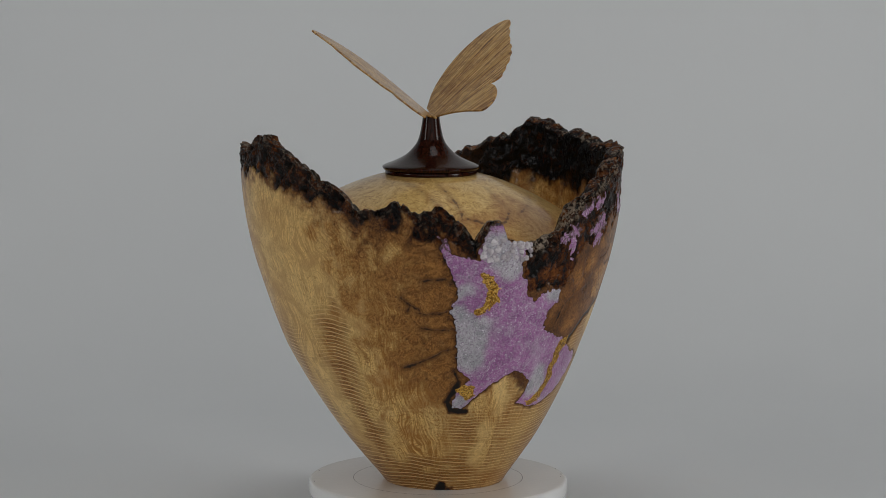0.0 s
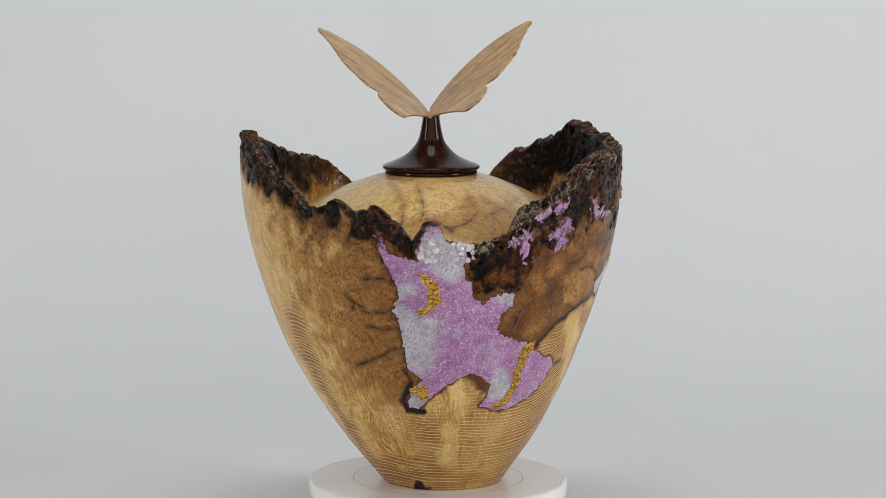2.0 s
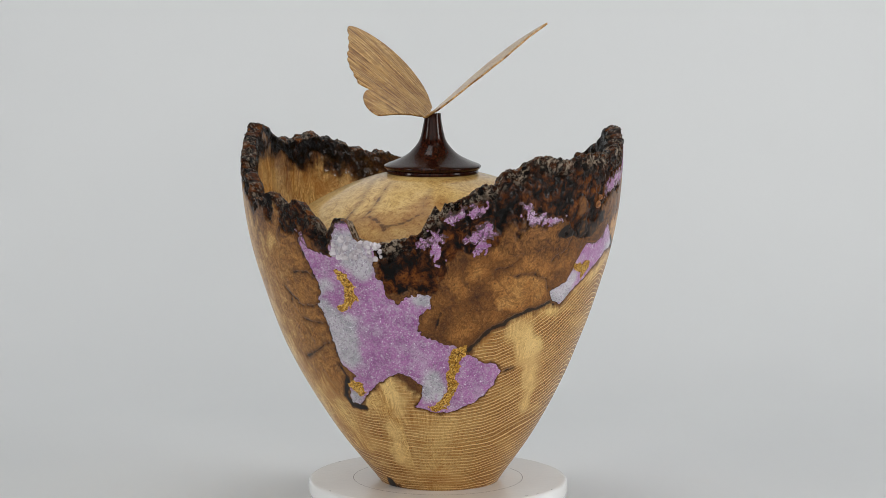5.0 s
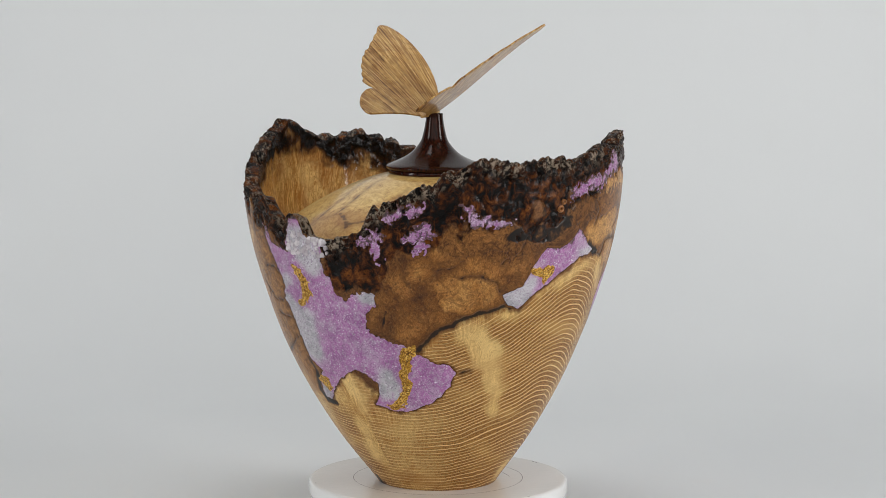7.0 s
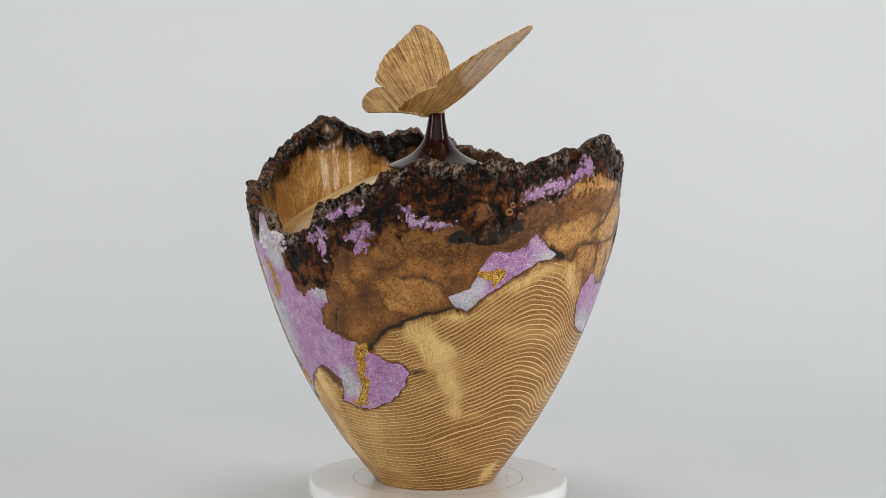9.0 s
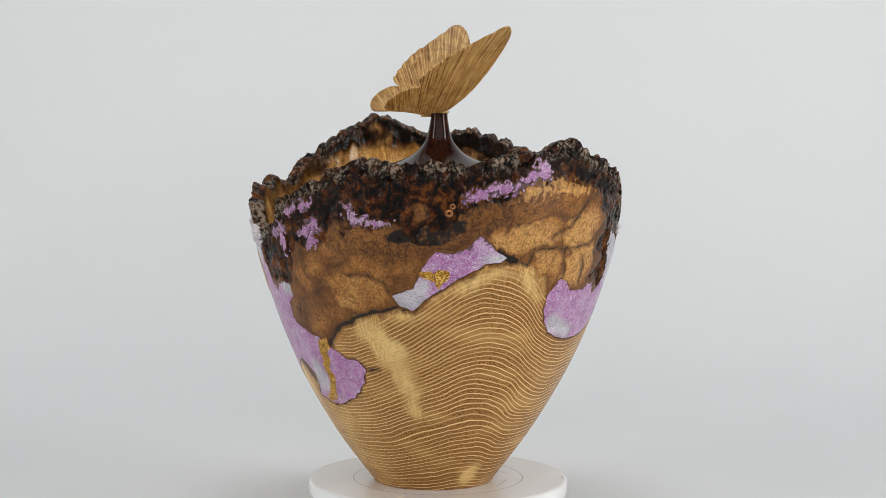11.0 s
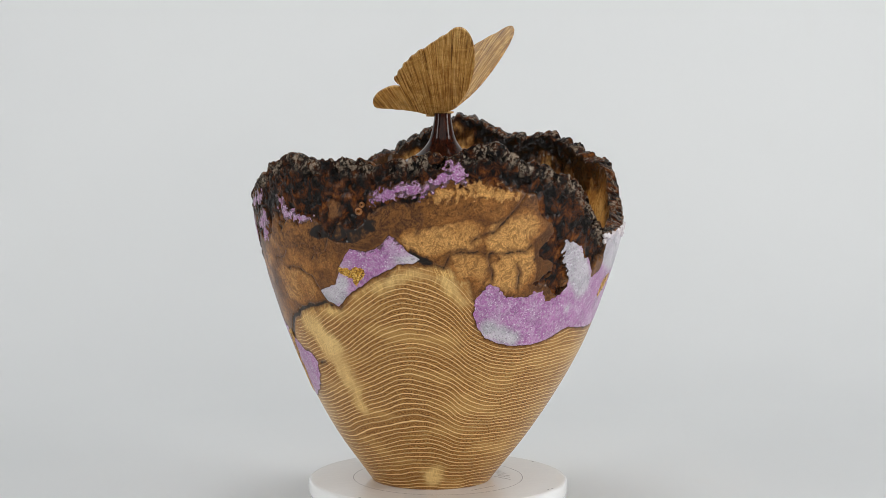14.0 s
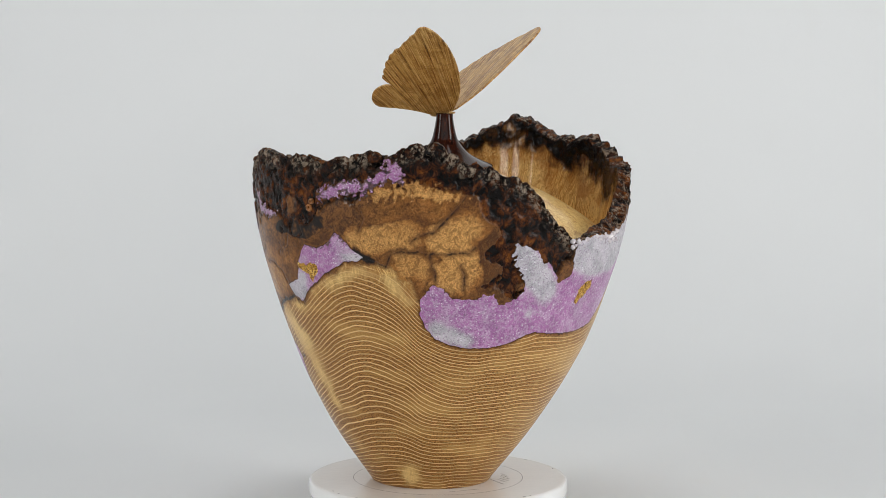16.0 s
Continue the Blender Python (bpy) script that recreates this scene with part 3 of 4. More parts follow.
def cut_sheet(field, u0, u1, v0, v1, du, dv):
    """Grid cells of the (u, v) plane where field > 0, cut along its zero line. Returns u, v, field and faces."""
    us, vs = np.arange(u0, u1 + du, du), np.arange(v0, v1 + dv, dv)
    U, V = np.meshgrid(us, vs, indexing="ij")
    F = field(U, V)
    ins = F > 0
    index = np.full(F.shape, -1)
    index[ins] = np.arange(ins.sum())
    pu, pv, pf, faces, edges = list(U[ins]), list(V[ins]), list(F[ins]), [], {}

    def crossing(a, b):
        key = (a, b) if a < b else (b, a)
        if key not in edges:
            fa, fb = F[a], F[b]
            s = fa / (fa - fb)
            edges[key] = len(pu)
            pu.append(U[a] + s * (U[b] - U[a])), pv.append(V[a] + s * (V[b] - V[a])), pf.append(0.0)
        return edges[key]

    count = ins[:-1, :-1] * 1 + ins[1:, :-1] + ins[1:, 1:] + ins[:-1, 1:]
    for i, j in zip(*np.nonzero(count)):
        ring = [(i, j), (i + 1, j), (i + 1, j + 1), (i, j + 1)]
        if count[i, j] == 4:
            faces.append(tuple(int(index[c]) for c in ring))
            continue
        face = []
        for a, b in zip(ring, ring[1:] + ring[:1]):
            if ins[a]:
                face.append(int(index[a]))
            if ins[a] != ins[b]:
                face.append(crossing(a, b))
        if len(face) > 2:
            faces.append(tuple(face))
    return np.array(pu), np.array(pv), np.array(pf), faces


def metres(x, y, z):
    return np.stack([x, y, z], -1).reshape(-1, 3) * 0.001


# ---- studio ----
def studio():
    half, front, back, top, bend, low = 2.0, -3.0, 0.80, 2.4, 0.45, -0.024
    line = [(front, low), (back - bend, low)]
    line += [(back - bend + bend * math.sin(a), low + bend - bend * math.cos(a)) for a in np.linspace(0, math.pi / 2, 25)[1:]]
    line += [(back, top)]
    verts = [(x, y, z) for y, z in line for x in (-half, half)]
    faces = [(2 * i, 2 * i + 1, 2 * i + 3, 2 * i + 2) for i in range(len(line) - 1)]
    sheet = mesh_of("backdrop", verts, faces, PAPER)
    tagged(sheet, "seamless white paper backdrop curving up from the floor", "backdrop", kind="structure")

    def slab(name, x0, x1, y0, y1, z0, z1, label, category):
        bm = bmesh.new()
        bmesh.ops.create_cube(bm, size=1, matrix=Matrix.Translation(((x0 + x1) / 2, (y0 + y1) / 2, (z0 + z1) / 2)) @ Matrix.Diagonal((x1 - x0, y1 - y0, z1 - z0, 1)))
        tagged(part(name, bm, PAINT, None), label, category, kind="structure")

    # unseen walls and ceiling, added dark to hold down bounce and reflections
    slab("wall_west", -half - 0.1, -half, front, back, low, top, "unseen dark grey wall added to close the room", "wall")
    slab("wall_east", half, half + 0.1, front, back, low, top, "unseen dark grey wall added to close the room", "wall")
    slab("wall_south", -half - 0.1, half + 0.1, front - 0.1, front, low, top, "unseen dark grey wall added to close the room", "wall")
    slab("ceiling", -half - 0.1, half + 0.1, front - 0.1, back, top, top + 0.1, "unseen dark grey ceiling added to close the room", "ceiling")


studio()


# ---- turntable ----
def turntable():
    root = tagged(new("turntable"), "round glossy white plastic display turntable on the backdrop", "turntable")
    root.location = (0, 0, -0.024)
    v, f = lathe([(0.060, 0.0), (0.066, 0.0), (0.068, 0.002), (0.068, 0.012), (0.066, 0.0145)], 128)
    mesh_of("base", v, f, PLASTIC, root)
    rim = rounded([(0.0672, 0.0150), (0.0729, 0.0150), (0.0738, 0.0165), (0.0738, 0.0225), (0.0729, 0.0240), (0.0700, 0.0240)], 2)
    v, f = lathe(rim, 160)
    plate = mesh_of("plate", v, f, PLASTIC, root)
    top = 0.0240
    # thin printed circle
    verts, faces, n = [], [], 160
    for k in range(n):
        a = 2 * math.pi * k / n
        for r, z in ((0.04815, top + 0.00002), (0.0482, top + 0.00006), (0.0485, top + 0.00006), (0.04855, top + 0.00002)):
            verts.append((r * math.cos(a), r * math.sin(a), z))
    for k in range(n):
        j = (k + 1) % n
        for q in range(3):
            faces.append((4 * k + q, 4 * j + q, 4 * j + q + 1, 4 * k + q + 1))
    mesh_of("printed_circle", verts, faces, PRINT, plate, "thin grey printed circle")

    def bar(name, p, q, width, material, label=""):
        p, q = (Vector((r * math.cos(radians(a)), r * math.sin(radians(a)), 0)) for a, r in (p, q))
        d = (q - p).normalized()
        s = Vector((-d.y, d.x, 0)) * width / 2
        low, high = Vector((0, 0, top + 0.00001)), Vector((0, 0, top + 0.00007))
        vs = [p + s + low, p - s + low, q - s + low, q + s + low, p + s + high, p - s + high, q - s + high, q + s + high]
        mesh_of(name, [tuple(x) for x in vs], [(0, 1, 2, 3), (7, 6, 5, 4), (0, 4, 5, 1), (1, 5, 6, 2), (2, 6, 7, 3), (3, 7, 4, 0)], material, plate, label, False)

    bar("printed_line", (136, 0.030), (119, 0.042), 0.0004, PRINT)
    bar("printed_line", (92, 0.040), (66, 0.041), 0.0004, PRINT)
    for k in range(5):
        bar("printed_bar", (137 + 6.0 * k, 0.0345 + 0.0008 * k), (127 + 6.5 * k, 0.0415 - 0.0004 * k), 0.0012, FAINT, "pale grey unreadable print")
    for a, r in ((166, 0.0705), (0, 0.0700), (6, 0.0712), (18, 0.0718), (99, 0.0705), (102, 0.0712), (-102, 0.0712), (-170, 0.0712)):
        bar("edge_mark", (a, r), (a + 1.3, r + 0.0002), 0.0006, PRINT)
    return root, plate


# ---- urn ----
def urn_body(root):
    n_th, n_out, n_cap, n_in = 1200, 300, 9, 90
    th = np.linspace(-180, 180, n_th, endpoint=False)
    R = rim_height(th)
    s = np.linspace(0, 1, n_out) ** 0.93
    TH = np.repeat(th[:, None], n_out, 1)
    H = R[:, None] * s[None]
    RAD = radius(H)
    P = place(TH, H, RAD)
    below = R[:, None] - H
    # where resin lies, the wall is smooth
    inl = np.full(TH.shape, -50.0)
    for field, (t0, t1, h0, h1) in INLAYS:
        near = (TH > t0 - 5) & (TH < t1 + 5) & (H > h0 - 9) & (H < h1 + 9)
        inl[near] = np.maximum(inl[near], field(TH[near], H[near]))
    wob = fbm(P, 0.09, 4, 9.0)
    THB = TH + 7.0 * fbm(P, 0.07, 4, 70.0)
    bark = smooth(H - wrapped(BARK, THB) + wob * 12, -2.0, 2.0) * (1 - smooth(inl, -0.6, 0.3))
    # char that fades below the rim where the bark is thin
    scorch = 0.95 * np.exp(-np.clip(H - wrapped(BARK, THB), -99, 0) ** 2 / 45.0) * (0.55 + 0.7 * wob)
    scorch = np.maximum(scorch, (0.68 + 0.6 * wob) * np.exp(-np.clip(below - 8, 0, 99) / 12.0) * (1 - smooth(TH, -80, -60) * smooth(-TH, -118, -100)))
    scorch = np.maximum(scorch, 0.9 * np.exp(-np.abs(inl) / (1.2 + 1.6 * smooth(TH, -74, -80) * smooth(H, 70, 84) * (0.6 + 1.2 * wob))))
    for nodes in SCORCH:
        scorch = np.maximum(scorch, smooth(chain_distance(TH, H, nodes) + 2.5 * wob, -2.2, 1.0))
    for nodes in TANNED:                 # brown stained burl below the bark
        scorch = np.maximum(scorch, 0.60 * smooth(chain_distance(TH, H, nodes) + 5 * wob, -5, 2.0))
    crack = np.full(TH.shape, 9.0)
    for k, line in enumerate(CRACKS):
        crack = np.minimum(crack, -chain_distance(TH + 1.0 * wob, H + 3 * wob, [(*p, 1.0 if k == 0 else 0.2) for p in line]))
    # lobes of burl: how deep inside, how near the seam to the next one, how pale
    sway = 4.0 * wob + 2.0 * fbm(P, 0.13, 3, 55.0)
    best, second, pale = np.full(TH.shape, -30.0), np.full(TH.shape, -30.0), np.full(TH.shape, 0.3)
    for nodes, light, bare in LOBES:
        d = chain_distance(TH + sway, H + 5.0 * wob, nodes)
        second = np.where(d > best, best, np.maximum(second, d))
        pale, best = np.where(d > best, light, pale), np.maximum(d, best)
        if bare:
            bark = bark * (1 - smooth(d + 5 * wob, -1.0, 1.2))
    seam = 0.6 * (best - second) + 1.2 * smooth(-best, 3, 9)
    fair = 0.30 + (pale - 0.30) * smooth(best, -9.0, 3.0) - 0.12 * smooth(-best, -3, 4) + 0.3 * wob
    left = 1 - smooth(TH + 10 * wob, -78, -66)
    fair = fair * (1 - left) + left * (0.46 + 0.6 * wob)
    seam = seam + 9 * left
    frill = smooth(chain_distance(TH, H, FRILL) + 9 * fbm(P, 0.35, 3, 44.0), -1, 2)
    fair = np.maximum(fair, frill)
    bark = bark * (1 - frill)
    scorch = scorch * (1 - 0.7 * frill) * (1 - 0.3 * smooth(best, 0.0, 4.0))
    edge = np.maximum(wrapped(BURL, TH), 0)
    soft = 1 - smooth(TH, -88, -74)
    burl = smooth(H - edge + wob * (8 + 14 * soft), -3.5 - 20 * soft, 2.5 + 18 * soft)
    tone = (0.8 * smooth(TH + 30 * wob, -124, -84) + 0.2 * smooth(TH, -72, -50)) * (1 - smooth(TH, 140, 165))
    burl = burl * (0.35 + 0.65 * np.maximum(tone, smooth(TH + 34 * wob, -124, -88)))
    # growth rings
    level = np.maximum(wrapped(LEVEL, TH), 20)
    a = np.radians(TH)
    kernel = np.exp(-np.linspace(-2, 2, 31) ** 2)
    kernel /= kernel.sum()
    lv = np.interp(np.arange(-15, n_th + 15) % n_th, np.arange(n_th), level[:, 0])
    level = np.convolve(lv, kernel, "valid")[:, None] + 0 * H
    ring = (H / level) * (0.35 * level + 75) / 2.55 + wob * 0.3 + 2.2 * fbm((P[0], P[1], P[2]), 0.02, 2, 1.0)
    ring = ring + 0.75 * perlin(ring * 0.23, 0 * ring + 0.4, 0 * ring + 0.7)      # wide and narrow years
    stripes = (1 - smooth(H + 20 * wob, 95, 118)) * np.exp(-((TH + 128 + 6 * wob) / 6.5) ** 2) + (1 - smooth(H, 80, 105)) * 0.8 * np.exp(-((TH + 157 + 6 * wob) / 7) ** 2)
    rings = np.where(TH < -60, np.maximum(np.clip(stripes, 0, 1), 1 - smooth(H + 14 * wob, 12, 26)), 1.0)
    rings = np.maximum(rings, np.exp(-((TH + 75) / 12) ** 2) * (1 - smooth(H, 40, 56)))
    rings = rings * smooth(edge - H + wob * 8, -2, 6) * (1 - 0.2 * smooth(TH + 30 * wob, 78, 112)) * (1 - 0.5 * np.exp(-((TH + 44) / 20) ** 2))
    cream = 0 * H
    for nodes in PALE:
        spot = smooth(chain_distance(TH, H, nodes) + 5 * wob, -4, 4)
        rings = rings * (1 - 0.9 * spot)
        cream = np.maximum(cream, spot)
    # plain wood is brown beside the great inlay and pale away from it
    brown = smooth(TH + 34 * wob, -128, -92) * (1 - smooth(TH, -80, -66)) * smooth(H + 20 * wob, 42, 88)
    brown = np.maximum(brown, 0.8 * smooth(chain_distance(TH + 2 * wob, H, [(-125, 105, 1.6), (-132, 90, 1.6), (-131, 71, 1.6), (-131, 44, 1.6), (-122, 23, 1.6)]), -3.5, 0.5))
    cream = np.maximum(cream, 0.75 * (1 - smooth(TH + 30 * wob, -132, -104)) * smooth(TH, -185, -150))
    # relief: knobbly, folded bark; shallow cracks
    W = tuple(p + 5.0 * fbm(P, 0.10, 3, 20.0 + 7 * k) for k, p in enumerate(P))
    lump, who = lumps(W, 0.15, 3)
    fine_lump, _ = lumps(W, 0.47, 17)
    V = tuple(p + 9.0 * fbm(P, 0.06, 3, 50.0 + 7 * k) for k, p in enumerate(P))
    slab, _ = lumps(V, 0.105, 23)
    rough = smooth(below, 20, 5)
    disp = bark * (rough * (2.8 * (np.sqrt(lump) - 0.6) + 1.0 * (np.sqrt(fine_lump) - 0.6) + 1.5 * fbm(P, 0.2, 3, 31.0)) + (1 - rough) * (1.3 * (slab - 0.7) + 0.5 * fbm(P, 0.3, 3, 61.0)) - 0.5 - 0.7 * rough - 1.9 * np.exp(-((TH - 90) / 17) ** 2))
    disp = disp - 0.25 * smooth(-crack, -0.6, 0.0) * (1 - smooth(inl, -1, 0))
    tip = smooth(fine_lump + 0.4 * (who - 0.5) + fbm(P, 0.06, 2, 3.0), 0.48, 0.8) * smooth(below, 11, 1.5) * (0.25 + 0.75 * smooth(TH, -80, -60) * (1 - smooth(TH, 150, 165)))
    arc = a * 85.0
    outer = np.stack(place(TH, H, RAD + disp), -1)
    fields = dict(cream=cream - 0.9 * brown, fair=fair, seam=seam, ring=ring, rings=rings, burl=burl, tone=tone, crack=crack, scorch=scorch, bark=bark, tip=tip, knob=slab * (1 - rough) + rough * (0.45 * lump + 0.1))

    # the broken top edge and the hollowed inside
    thick = 9.0 + 2.0 * fbm((np.cos(np.radians(th)) * 107, np.sin(np.radians(th)) * 107, 0 * th), 0.05, 2, 8.0)
    q = np.linspace(0, 1, n_cap + 2)[1:-1]
    rise = 8.0 * smooth(th, 108, 120) * (1 - smooth(th, 144, 156))
    THc = np.repeat(th[:, None], n_cap, 1)
    Hc = R[:, None] - 2.2 * q[None] ** 2 + rise[:, None] * q[None]
    Rc = radius(R)[:, None] - thick[:, None] * q[None]
    Pc = place(THc, Hc, Rc)
    lc, wc = lumps(Pc, 0.17, 3)
    fc, _ = lumps(Pc, 0.6, 17)
    Hc = Hc + 2.6 * (np.sqrt(lc) - 0.6) + 0.8 * (np.sqrt(fc) - 0.6)
    cap = np.stack(place(THc, Hc, Rc), -1)
    z = np.linspace(0, 1, n_in)
    THi = np.repeat(th[:, None], n_in, 1)
    Hi = ((R + rise)[:, None] - 2.4) * (1 - z[None]) + 118 * z[None]
    Ri = radius(Hi) - thick[:, None] - 1.5 * z[None]
    Pi = place(THi, Hi, Ri)
    wi = fbm(Pi, 0.07, 4, 4.0)
    li, _ = lumps(tuple(p + 7.0 * fbm(Pi, 0.08, 3, 90.0 + k) for k, p in enumerate(Pi)), 0.14, 31)
    depth = (R + rise)[:, None] - Hi
    reach = np.interp(th, (-180, -150, -125, -95, -60, 0, 20, 50, 90, 110, 140, 180), (18, 15, 12, 9, 8, 18, 30, 34, 30, 9, 14, 20))[:, None]
    char = smooth(depth + 13 * wi, reach + 4, reach - 6)
    tall = smooth(R, 165, 190)[:, None]
    char = char * (0.55 + 0.45 * tall)
    Ri = Ri + char * (0.6 * (li - 0.5) + 1.5 * fbm(Pi, 0.16, 4, 81.0))
    inner = np.stack(place(THi, Hi, Ri), -1)
    zero = np.zeros(THc.shape)
    capf = dict(cream=zero, fair=zero, seam=zero + 9, ring=zero, rings=zero, burl=zero + 1, tone=zero + 1, crack=zero + 9, scorch=zero + 0.4, bark=zero + 1, tip=np.maximum(smooth(fc + 0.4 * (wc - 0.5), 0.5, 0.85) * 0.8, smooth(THc, -82, -76) * (1 - smooth(THc, -48, -36))), knob=lc)
    zi = np.zeros(THi.shape)
    warm = smooth(depth + 12 * wi, reach + 20, reach - 4)
    inf = dict(cream=zi, fair=zi, seam=zi + 9, ring=zi, rings=zi, burl=0.1 + 0.3 * warm, tone=zi + 0.1, crack=zi + 9, scorch=0.30 * warm + 0.3 * char, bark=char, tip=zi, knob=0.15 * li)
    coords = np.concatenate([outer, cap, inner], 1)
    rows = coords.shape[1]
    fl = {k: np.concatenate([fields[k], capf[k], inf[k]], 1) for k in fields}
    wall = np.concatenate([np.stack([arc, H, 0 * H], -1), np.stack([np.radians(THc) * 100, Hc, 0 * Hc + 5], -1), np.stack([np.radians(THi) * 95, Hi, 0 * Hi + 9], -1)], 1)
    i = np.arange(n_th)[:, None]
    k = np.arange(rows - 1)[None]
    j = (i + 1) % n_th
    faces = np.stack([i * rows + k, j * rows + k, j * rows + k + 1, i * rows + k + 1], -1).reshape(-1, 4)
    base = [tuple(int(x) * rows for x in reversed(range(n_th)))]
    # the bark is a part of its own, cut away along its lower edge
    barky = fl["bark"].reshape(-1)[faces].mean(1) > 0.5
    for name, chosen, extra, label in (("body", ~barky, base, ""), ("bark_rim", barky, [], "rough charred bark, black with grey crust")):
        used, back = np.unique(faces[chosen], return_inverse=True)
        back = back.reshape(-1, 4)
        table = np.full(coords.shape[0] * rows, -1)
        table[used] = np.arange(len(used))
        foot = [tuple(int(table[v]) for v in f) for f in extra]
        mesh_of(name, (coords.reshape(-1, 3)[used] * 0.001).tolist(), back.tolist() + foot, WOOD, root, label,
                True, {k2: v.reshape(-1)[used] for k2, v in fl.items()}, wall.reshape(-1, 3)[used])


def urn_inlays(root):
    sheets = []
    for field, (t0, t1, h0, h1) in INLAYS:
        def bounded(th, h, field=field):
            return np.minimum(field(th, h), rim_height(th) - h - 0.4)
        th, h, f, faces = cut_sheet(bounded, t0, t1, h0, h1, 0.3, 0.5)
        if len(faces) < 3:
            continue
        white = np.full(th.shape, -20.0)
        for nodes in WHITE:
            white = np.maximum(white, chain_distance(th, h, nodes))
        p = place(th, h, radius(h))
        grainy = lumps(p, 0.75, 60)[0]
        x, y, z = place(th, h, radius(h) + 0.04 + smooth(f, 0, 1.6) * (0.12 + 0.25 * (grainy - 0.4) * smooth(h, 120, 150)))
        crust = smooth(h, 136, 150) * (1 - 0.75 * smooth(f, 0.3, 3.0)) * (1 - smooth(white, -1.5, 1.5))
        sheets.append(mesh_of("resin_inlay", metres(x, y, z).tolist(), faces, RESIN, root, "pink and white crystal resin", True, {"white": white, "crust": crust}))
    for nodes in GOLD:
        ths, hs = [n[0] for n in nodes], [n[1] for n in nodes]

        def flakes(th, h, nodes=nodes):
            return chain_distance(th, h, nodes) + jitter(th, h, 1.6, 12.0)
        th, h, f, faces = cut_sheet(flakes, min(ths) - 5, max(ths) + 5, min(hs) - 6, max(hs) + 6, 0.25, 0.4)
        p = place(th, h, radius(h))
        chip = lumps(p, 1.2, 77)[0]
        x, y, z = place(th, h, radius(h) + 0.22 + smooth(f, 0, 0.8) * 0.4 * chip)
        mesh_of("gold_inlay", metres(x, y, z).tolist(), faces, GOLDLEAF, root, "gold flake inlay", True)


def urn_crystals(root):
    rng = random.Random(4)
    bm = bmesh.new()
    bmesh.ops.create_icosphere(bm, subdivisions=1, radius=1.0)
    for v in bm.verts:
        v.co *= 0.82 + 0.3 * rng.random()
    me = bpy.data.meshes.new("crystal")
    bm.to_mesh(me)
    bm.free()
    me.materials.append(QUARTZ)
    spots = [(-75 + 16 * rng.random(), 137 + 12 * rng.random()) for _ in range(70)]
    spots += [(100 + 26 * rng.random(), 141 + 7 * rng.random()) for _ in range(36)]
    for th, h in spots:
        h = min(h, float(rim_height(np.array([th]))[0]) - 0.8)
        x, y, z = place(np.array(th), np.array(h), radius(h) - 0.3)
        ob = new("crystal", me)
        ob.parent = root
        ob.location = (x * 0.001, y * 0.001, z * 0.001)
        ob.rotation_euler = (rng.random() * 6, rng.random() * 6, rng.random() * 6)
        k = 0.0009 + 0.0011 * rng.random()
        ob.scale = (k, k * 1.2, k)


def urn_knots(root):
    """Small ringed knots that stand out of the bark."""
    for th, h, r in ((14.8, 163.0, 2.0), (15.8, 166.6, 1.5)):
        prof = rounded([(0.3, -0.9), (0.36 * r, -0.7), (0.5 * r, 0.45), (0.75 * r, 0.75), (r, 0.3), (1.1 * r, -0.8)], 2)
        v, f = lathe([(a * 0.001, b * 0.001) for a, b in prof], 24)
        ob = mesh_of("knot", v, f, KNOT, root, "pale orange ringed knot")
        x, y, z = place(np.array(th), np.array(h), radius(h))
        ob.matrix_local = Matrix.Translation((x * 0.001, y * 0.001, z * 0.001)) @ Vector((math.cos(radians(th)), math.sin(radians(th)), 0)).to_track_quat("Z", "Y").to_matrix().to_4x4()


def urn():
    root = tagged(new("urn"), "turned burl urn with pink resin inlays and charred bark rim", "urn")
    urn_body(root)
    urn_inlays(root)
    urn_crystals(root)
    urn_knots(root)
    return root


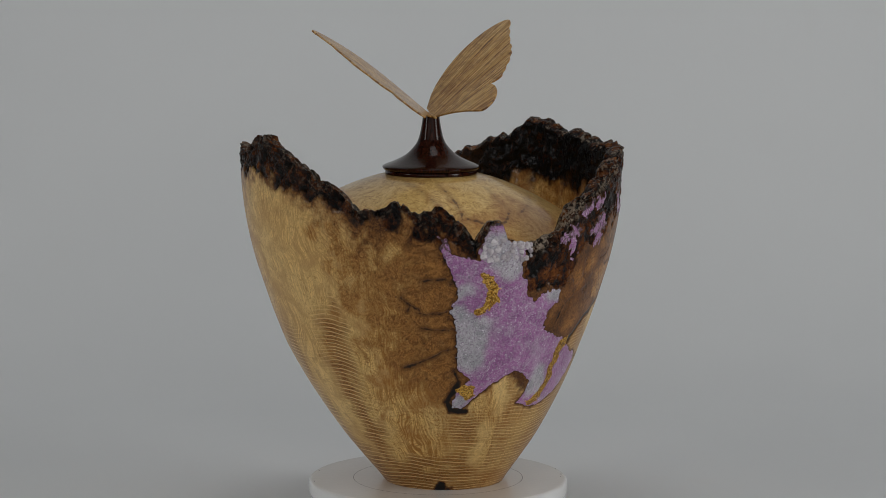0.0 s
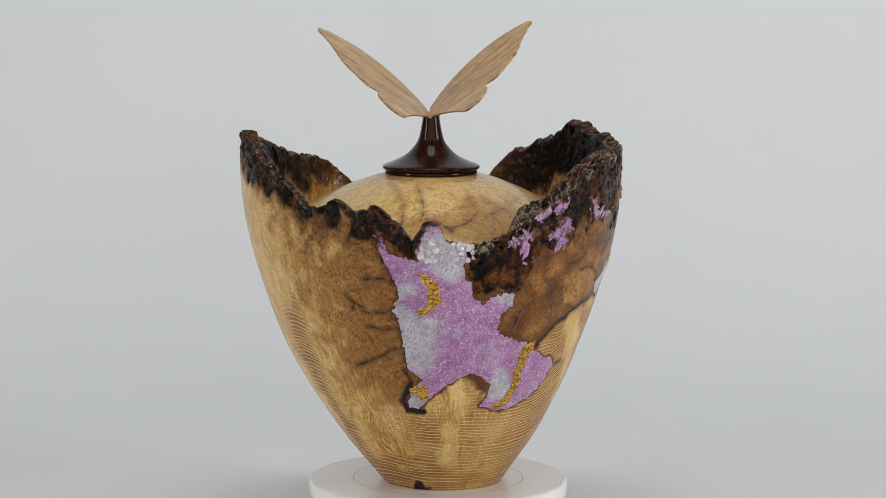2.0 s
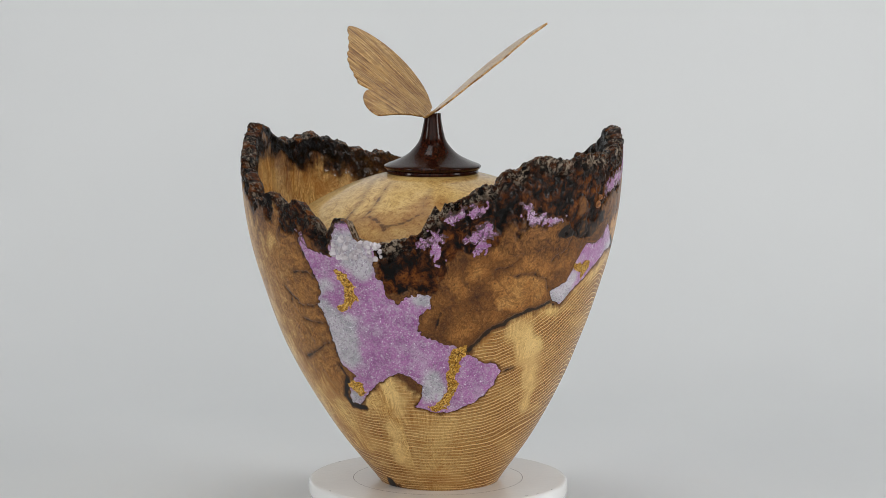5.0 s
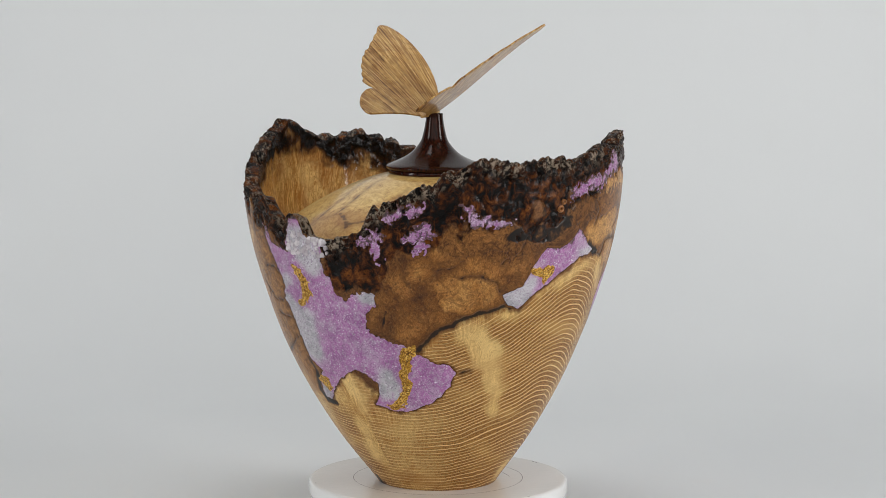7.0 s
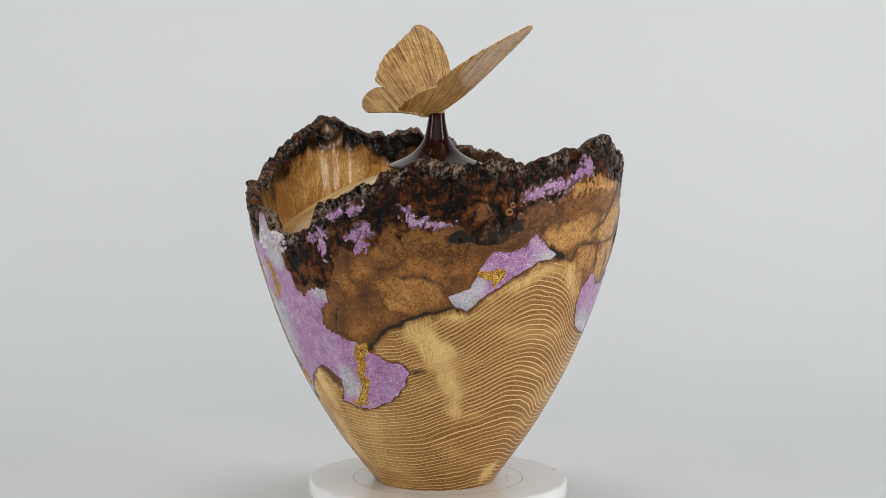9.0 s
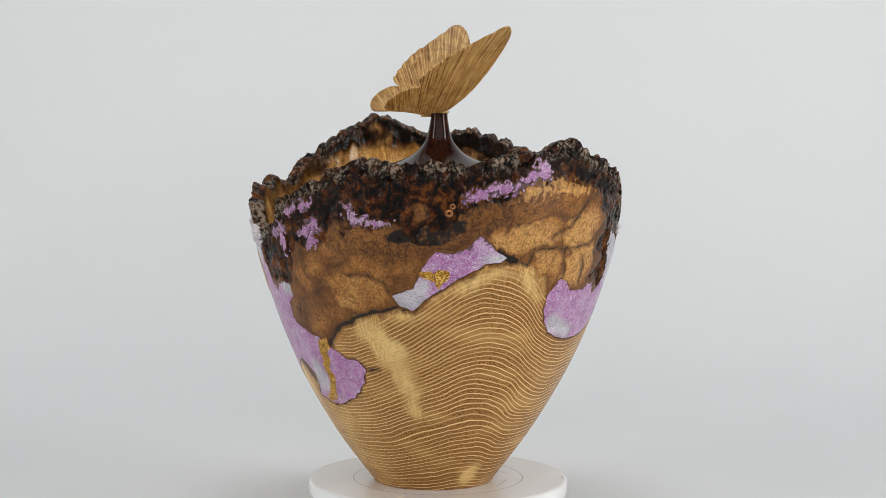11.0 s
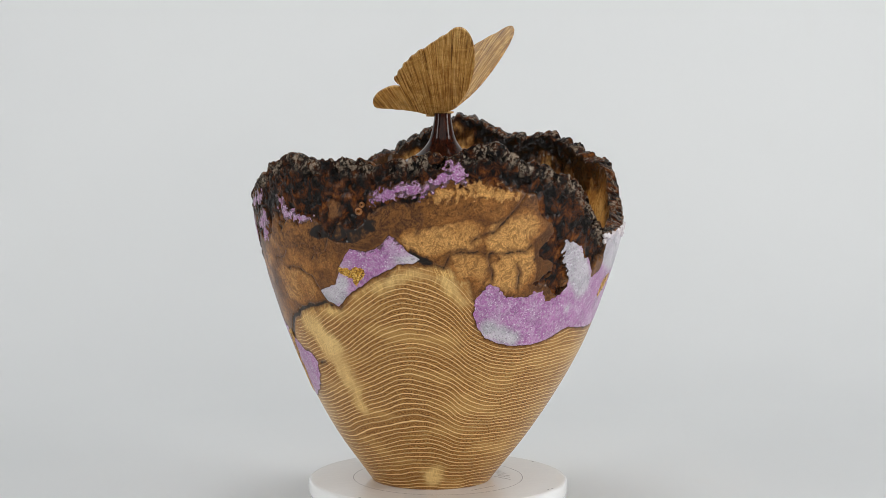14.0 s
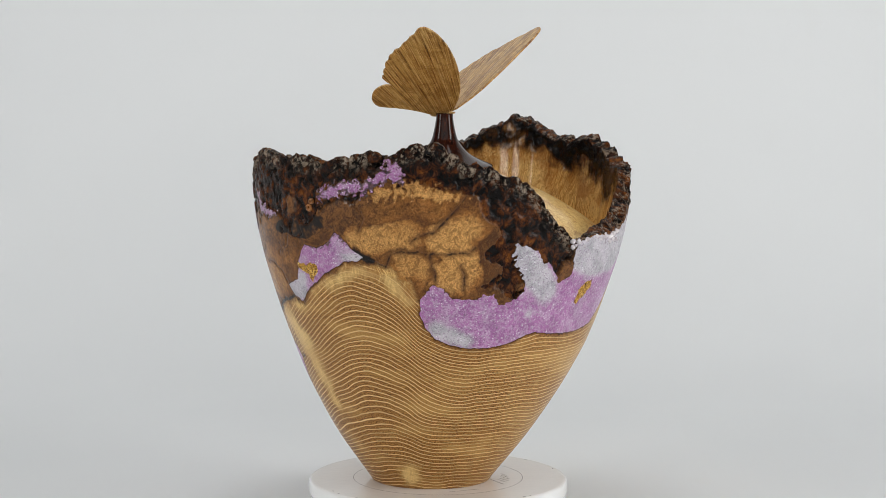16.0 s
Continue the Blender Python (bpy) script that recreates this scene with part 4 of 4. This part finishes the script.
# ---- lid with its butterfly ----
def lid():
    root = tagged(new("lid"), "domed pale burl lid with dark turned finial and wooden butterfly", "lid")
    cx, cy = -0.0043, -0.0006
    prof = rounded([(0.0, 0.1285), (0.080, 0.1290), (0.0925, 0.1340), (0.0930, 0.1385), (0.086, 0.1450), (0.073, 0.1545), (0.056, 0.1640), (0.040, 0.1708), (0.027, 0.1746), (0.012, 0.1757), (0.0005, 0.1760)], 3)
    v, f = lathe([(max(r, 0.0003), h) for r, h in prof], 400, (cx, cy))
    xyz = np.array(v) * 1000 - np.array([(cx * 1000, cy * 1000, 0)])
    around, out = np.degrees(np.arctan2(xyz[:, 1], xyz[:, 0])), np.hypot(xyz[:, 0], xyz[:, 1])

    def lid_strokes(strokes):
        near = np.full(out.shape, -30.0)
        for nodes in strokes:
            for (a0, r0, w0), (a1, r1, w1) in zip(nodes[:-1], nodes[1:]):
                p, q = (np.array((r * math.cos(radians(b)), r * math.sin(radians(b)))) for b, r in ((a0, r0), (a1, r1)))
                k = np.clip(((xyz[:, 0] - p[0]) * (q - p)[0] + (xyz[:, 1] - p[1]) * (q - p)[1]) / ((q - p) ** 2).sum(), 0, 1)
                near = np.maximum(near, w0 + k * (w1 - w0) - np.hypot(xyz[:, 0] - p[0] - k * (q - p)[0], xyz[:, 1] - p[1] - k * (q - p)[1]))
        return near

    split = -lid_strokes([[(-84, 36, 0.1), (-77, 51.5, 0.4), (-75, 65, 0.8), (-76, 71.7, 0.6), (-80, 74, 0.2)], [(-75, 68.5, 0.8), (-65, 75.6, 1.0), (-63, 79.2, 0.8)],
                          [(-45, 43.7, 0.1), (-49, 57.7, 0.4), (-48, 64.7, 0.5), (-56, 73.4, 0.8), (-64, 76.7, 0.8)], [(-46, 69.6, 0.4), (-33, 63.8, 0.4), (-14, 56.5, 0.1)],
                          [(-83, 79.6, 0.5), (-86, 58.4, 0.5), (-111, 35.5, 0.2)]])
    stain = 1 + lid_strokes([[(-80, 82, 9), (-62, 80, 12), (-45, 76, 11), (-30, 72, 6)], [(-49, 62, 6), (-40, 60, 6)]]) / 9.0
    mesh_of("dome", v, f, DOME, root, "pale honey burl dome", True, {"crack": split, "stain": np.clip(stain, -0.5, 1)})
    foot = rounded([(0.0200, 0.1735), (0.0256, 0.1742), (0.0260, 0.1750), (0.0258, 0.1764), (0.0252, 0.1768)], 1)
    v, f = lathe(foot, 128, (cx, cy))
    mesh_of("collar", v, f, DARK, root, "dark red-brown stepped collar")
    stem = [(0.0250, 0.1769)] + rounded([(0.0266, 0.1770), (0.0275, 0.1781), (0.0273, 0.1792), (0.0210, 0.1815), (0.0144, 0.1848), (0.0102, 0.1890), (0.0073, 0.1930), (0.0058, 0.1992), (0.0048, 0.2050), (0.0047, 0.2082)], 2)
    v, f = lathe(stem, 96, (cx, cy))
    mesh_of("finial", v, f, DARK, root, "polished dark red-brown turned finial")
    edge = [(-8, 1.5), (-17.4, 9), (-23.6, 18.8), (-27.6, 29), (-30, 39.8), (-30.8, 50), (-29.4, 58), (-26.3, 61.3), (-22.5, 60.5), (-18.5, 57.2), (-15.8, 57), (-12, 54.2), (-8.6, 53.6),
            (-4.5, 51), (-1.8, 51.4), (1, 49), (3.5, 49), (6, 46), (9, 45), (10.6, 41.5), (13.4, 40.5), (14.4, 37.5), (17, 36.6), (16.5, 33), (14.2, 28.4), (18.6, 30.4), (24, 30), (29.5, 27.2),
            (33, 23), (33.2, 17.5), (28, 15), (22, 12.6), (12.3, 7.2), (6.5, 2.4), (3, 0)]
    edge = np.array(rounded(edge, 1))

    def inside(a, b):
        best, ins = np.full(a.shape, 1e9), np.zeros(a.shape, bool)
        for k in range(len(edge)):
            x0, y0, x1, y1 = *edge[k - 1], *edge[k]
            dx, dy = x1 - x0, y1 - y0
            if dx == dy == 0:
                continue
            t = np.clip(((a - x0) * dx + (b - y0) * dy) / (dx * dx + dy * dy), 0, 1)
            best = np.minimum(best, np.hypot(a - x0 - t * dx, b - y0 - t * dy))
            if y0 != y1:
                ins ^= ((y0 > b) != (y1 > b)) & (a < dx * (b - y0) / dy + x0)
        return np.where(ins, best, -best)

    for side in (1, -1):
        a, b, f, faces = cut_sheet(inside, -36, 36, -1, 64, 0.55, 0.55)
        ang, dist = np.arctan2(a - 8, b + 55), np.hypot(a - 8, b + 55)
        ridge = 0.10 * np.sin(ang * 60) * smooth(dist, 70, 95)
        up = 0.715 * b - (0.25 if side > 0 else 0.30) * a + (3.0 if side > 0 else 2.6) * smooth(a, 10, -28) * b * (62 - b) / 961 + ridge + 0.8 - (4.1 if side < 0 else 0) * b / 61 + (1.2 if side > 0 else 0) * b / 60
        x = -4.7 + 0.407 * a + 0.914 * b * side
        y = -3.0 - 0.914 * a + 0.407 * b * side
        w = mesh_of("wing", metres(x, y, 206.5 + up).tolist(), faces if side > 0 else [tuple(reversed(q)) for q in faces], WING, root, "thin carved oak butterfly wing",
                    True, None, np.stack([ang * 95, dist, 0 * dist + side * 20], -1))
        mod = w.modifiers.new("thickness", "SOLIDIFY")
        mod.thickness, mod.offset = 0.0010, 0.0
    rng = np.linspace(0, 1, 12)
    vs, fs = [], []
    for k, q in enumerate(rng):
        along, w = -8 + 16 * q, 1.5 * math.sin(math.pi * (0.06 + 0.88 * q)) ** 0.6
        for j in range(14):
            t = 2 * math.pi * j / 14
            lat, up = w * math.cos(t), w * 0.85 * math.sin(t)
            vs.append(((-4.7 + 0.407 * along + 0.914 * lat) * 0.001, (-3.0 - 0.914 * along + 0.407 * lat) * 0.001, (207.6 - 0.14 * along + up) * 0.001))
    for k in range(11):
        for j in range(14):
            i = (j + 1) % 14
            fs.append((k * 14 + j, k * 14 + i, (k + 1) * 14 + i, (k + 1) * 14 + j))
    fs += [tuple(reversed(range(14))), tuple(11 * 14 + j for j in range(14))]
    mesh_of("butterfly_body", vs, fs, WING, root, "", True, None, [(k * 0.3, k * 0.2, 0) for k in range(len(vs))])
    return root


TABLE, PLATE = turntable()
URN = urn()
LID = lid()


# ---- what moves ----
def motions():
    turn = [(k * 0.25, pose(0, 0, 0, 0, 0, TURN * k * 0.25)) for k in range(65)]
    walk(PLATE, turn)
    walk(URN, turn)
    walk(LID, turn)


motions()
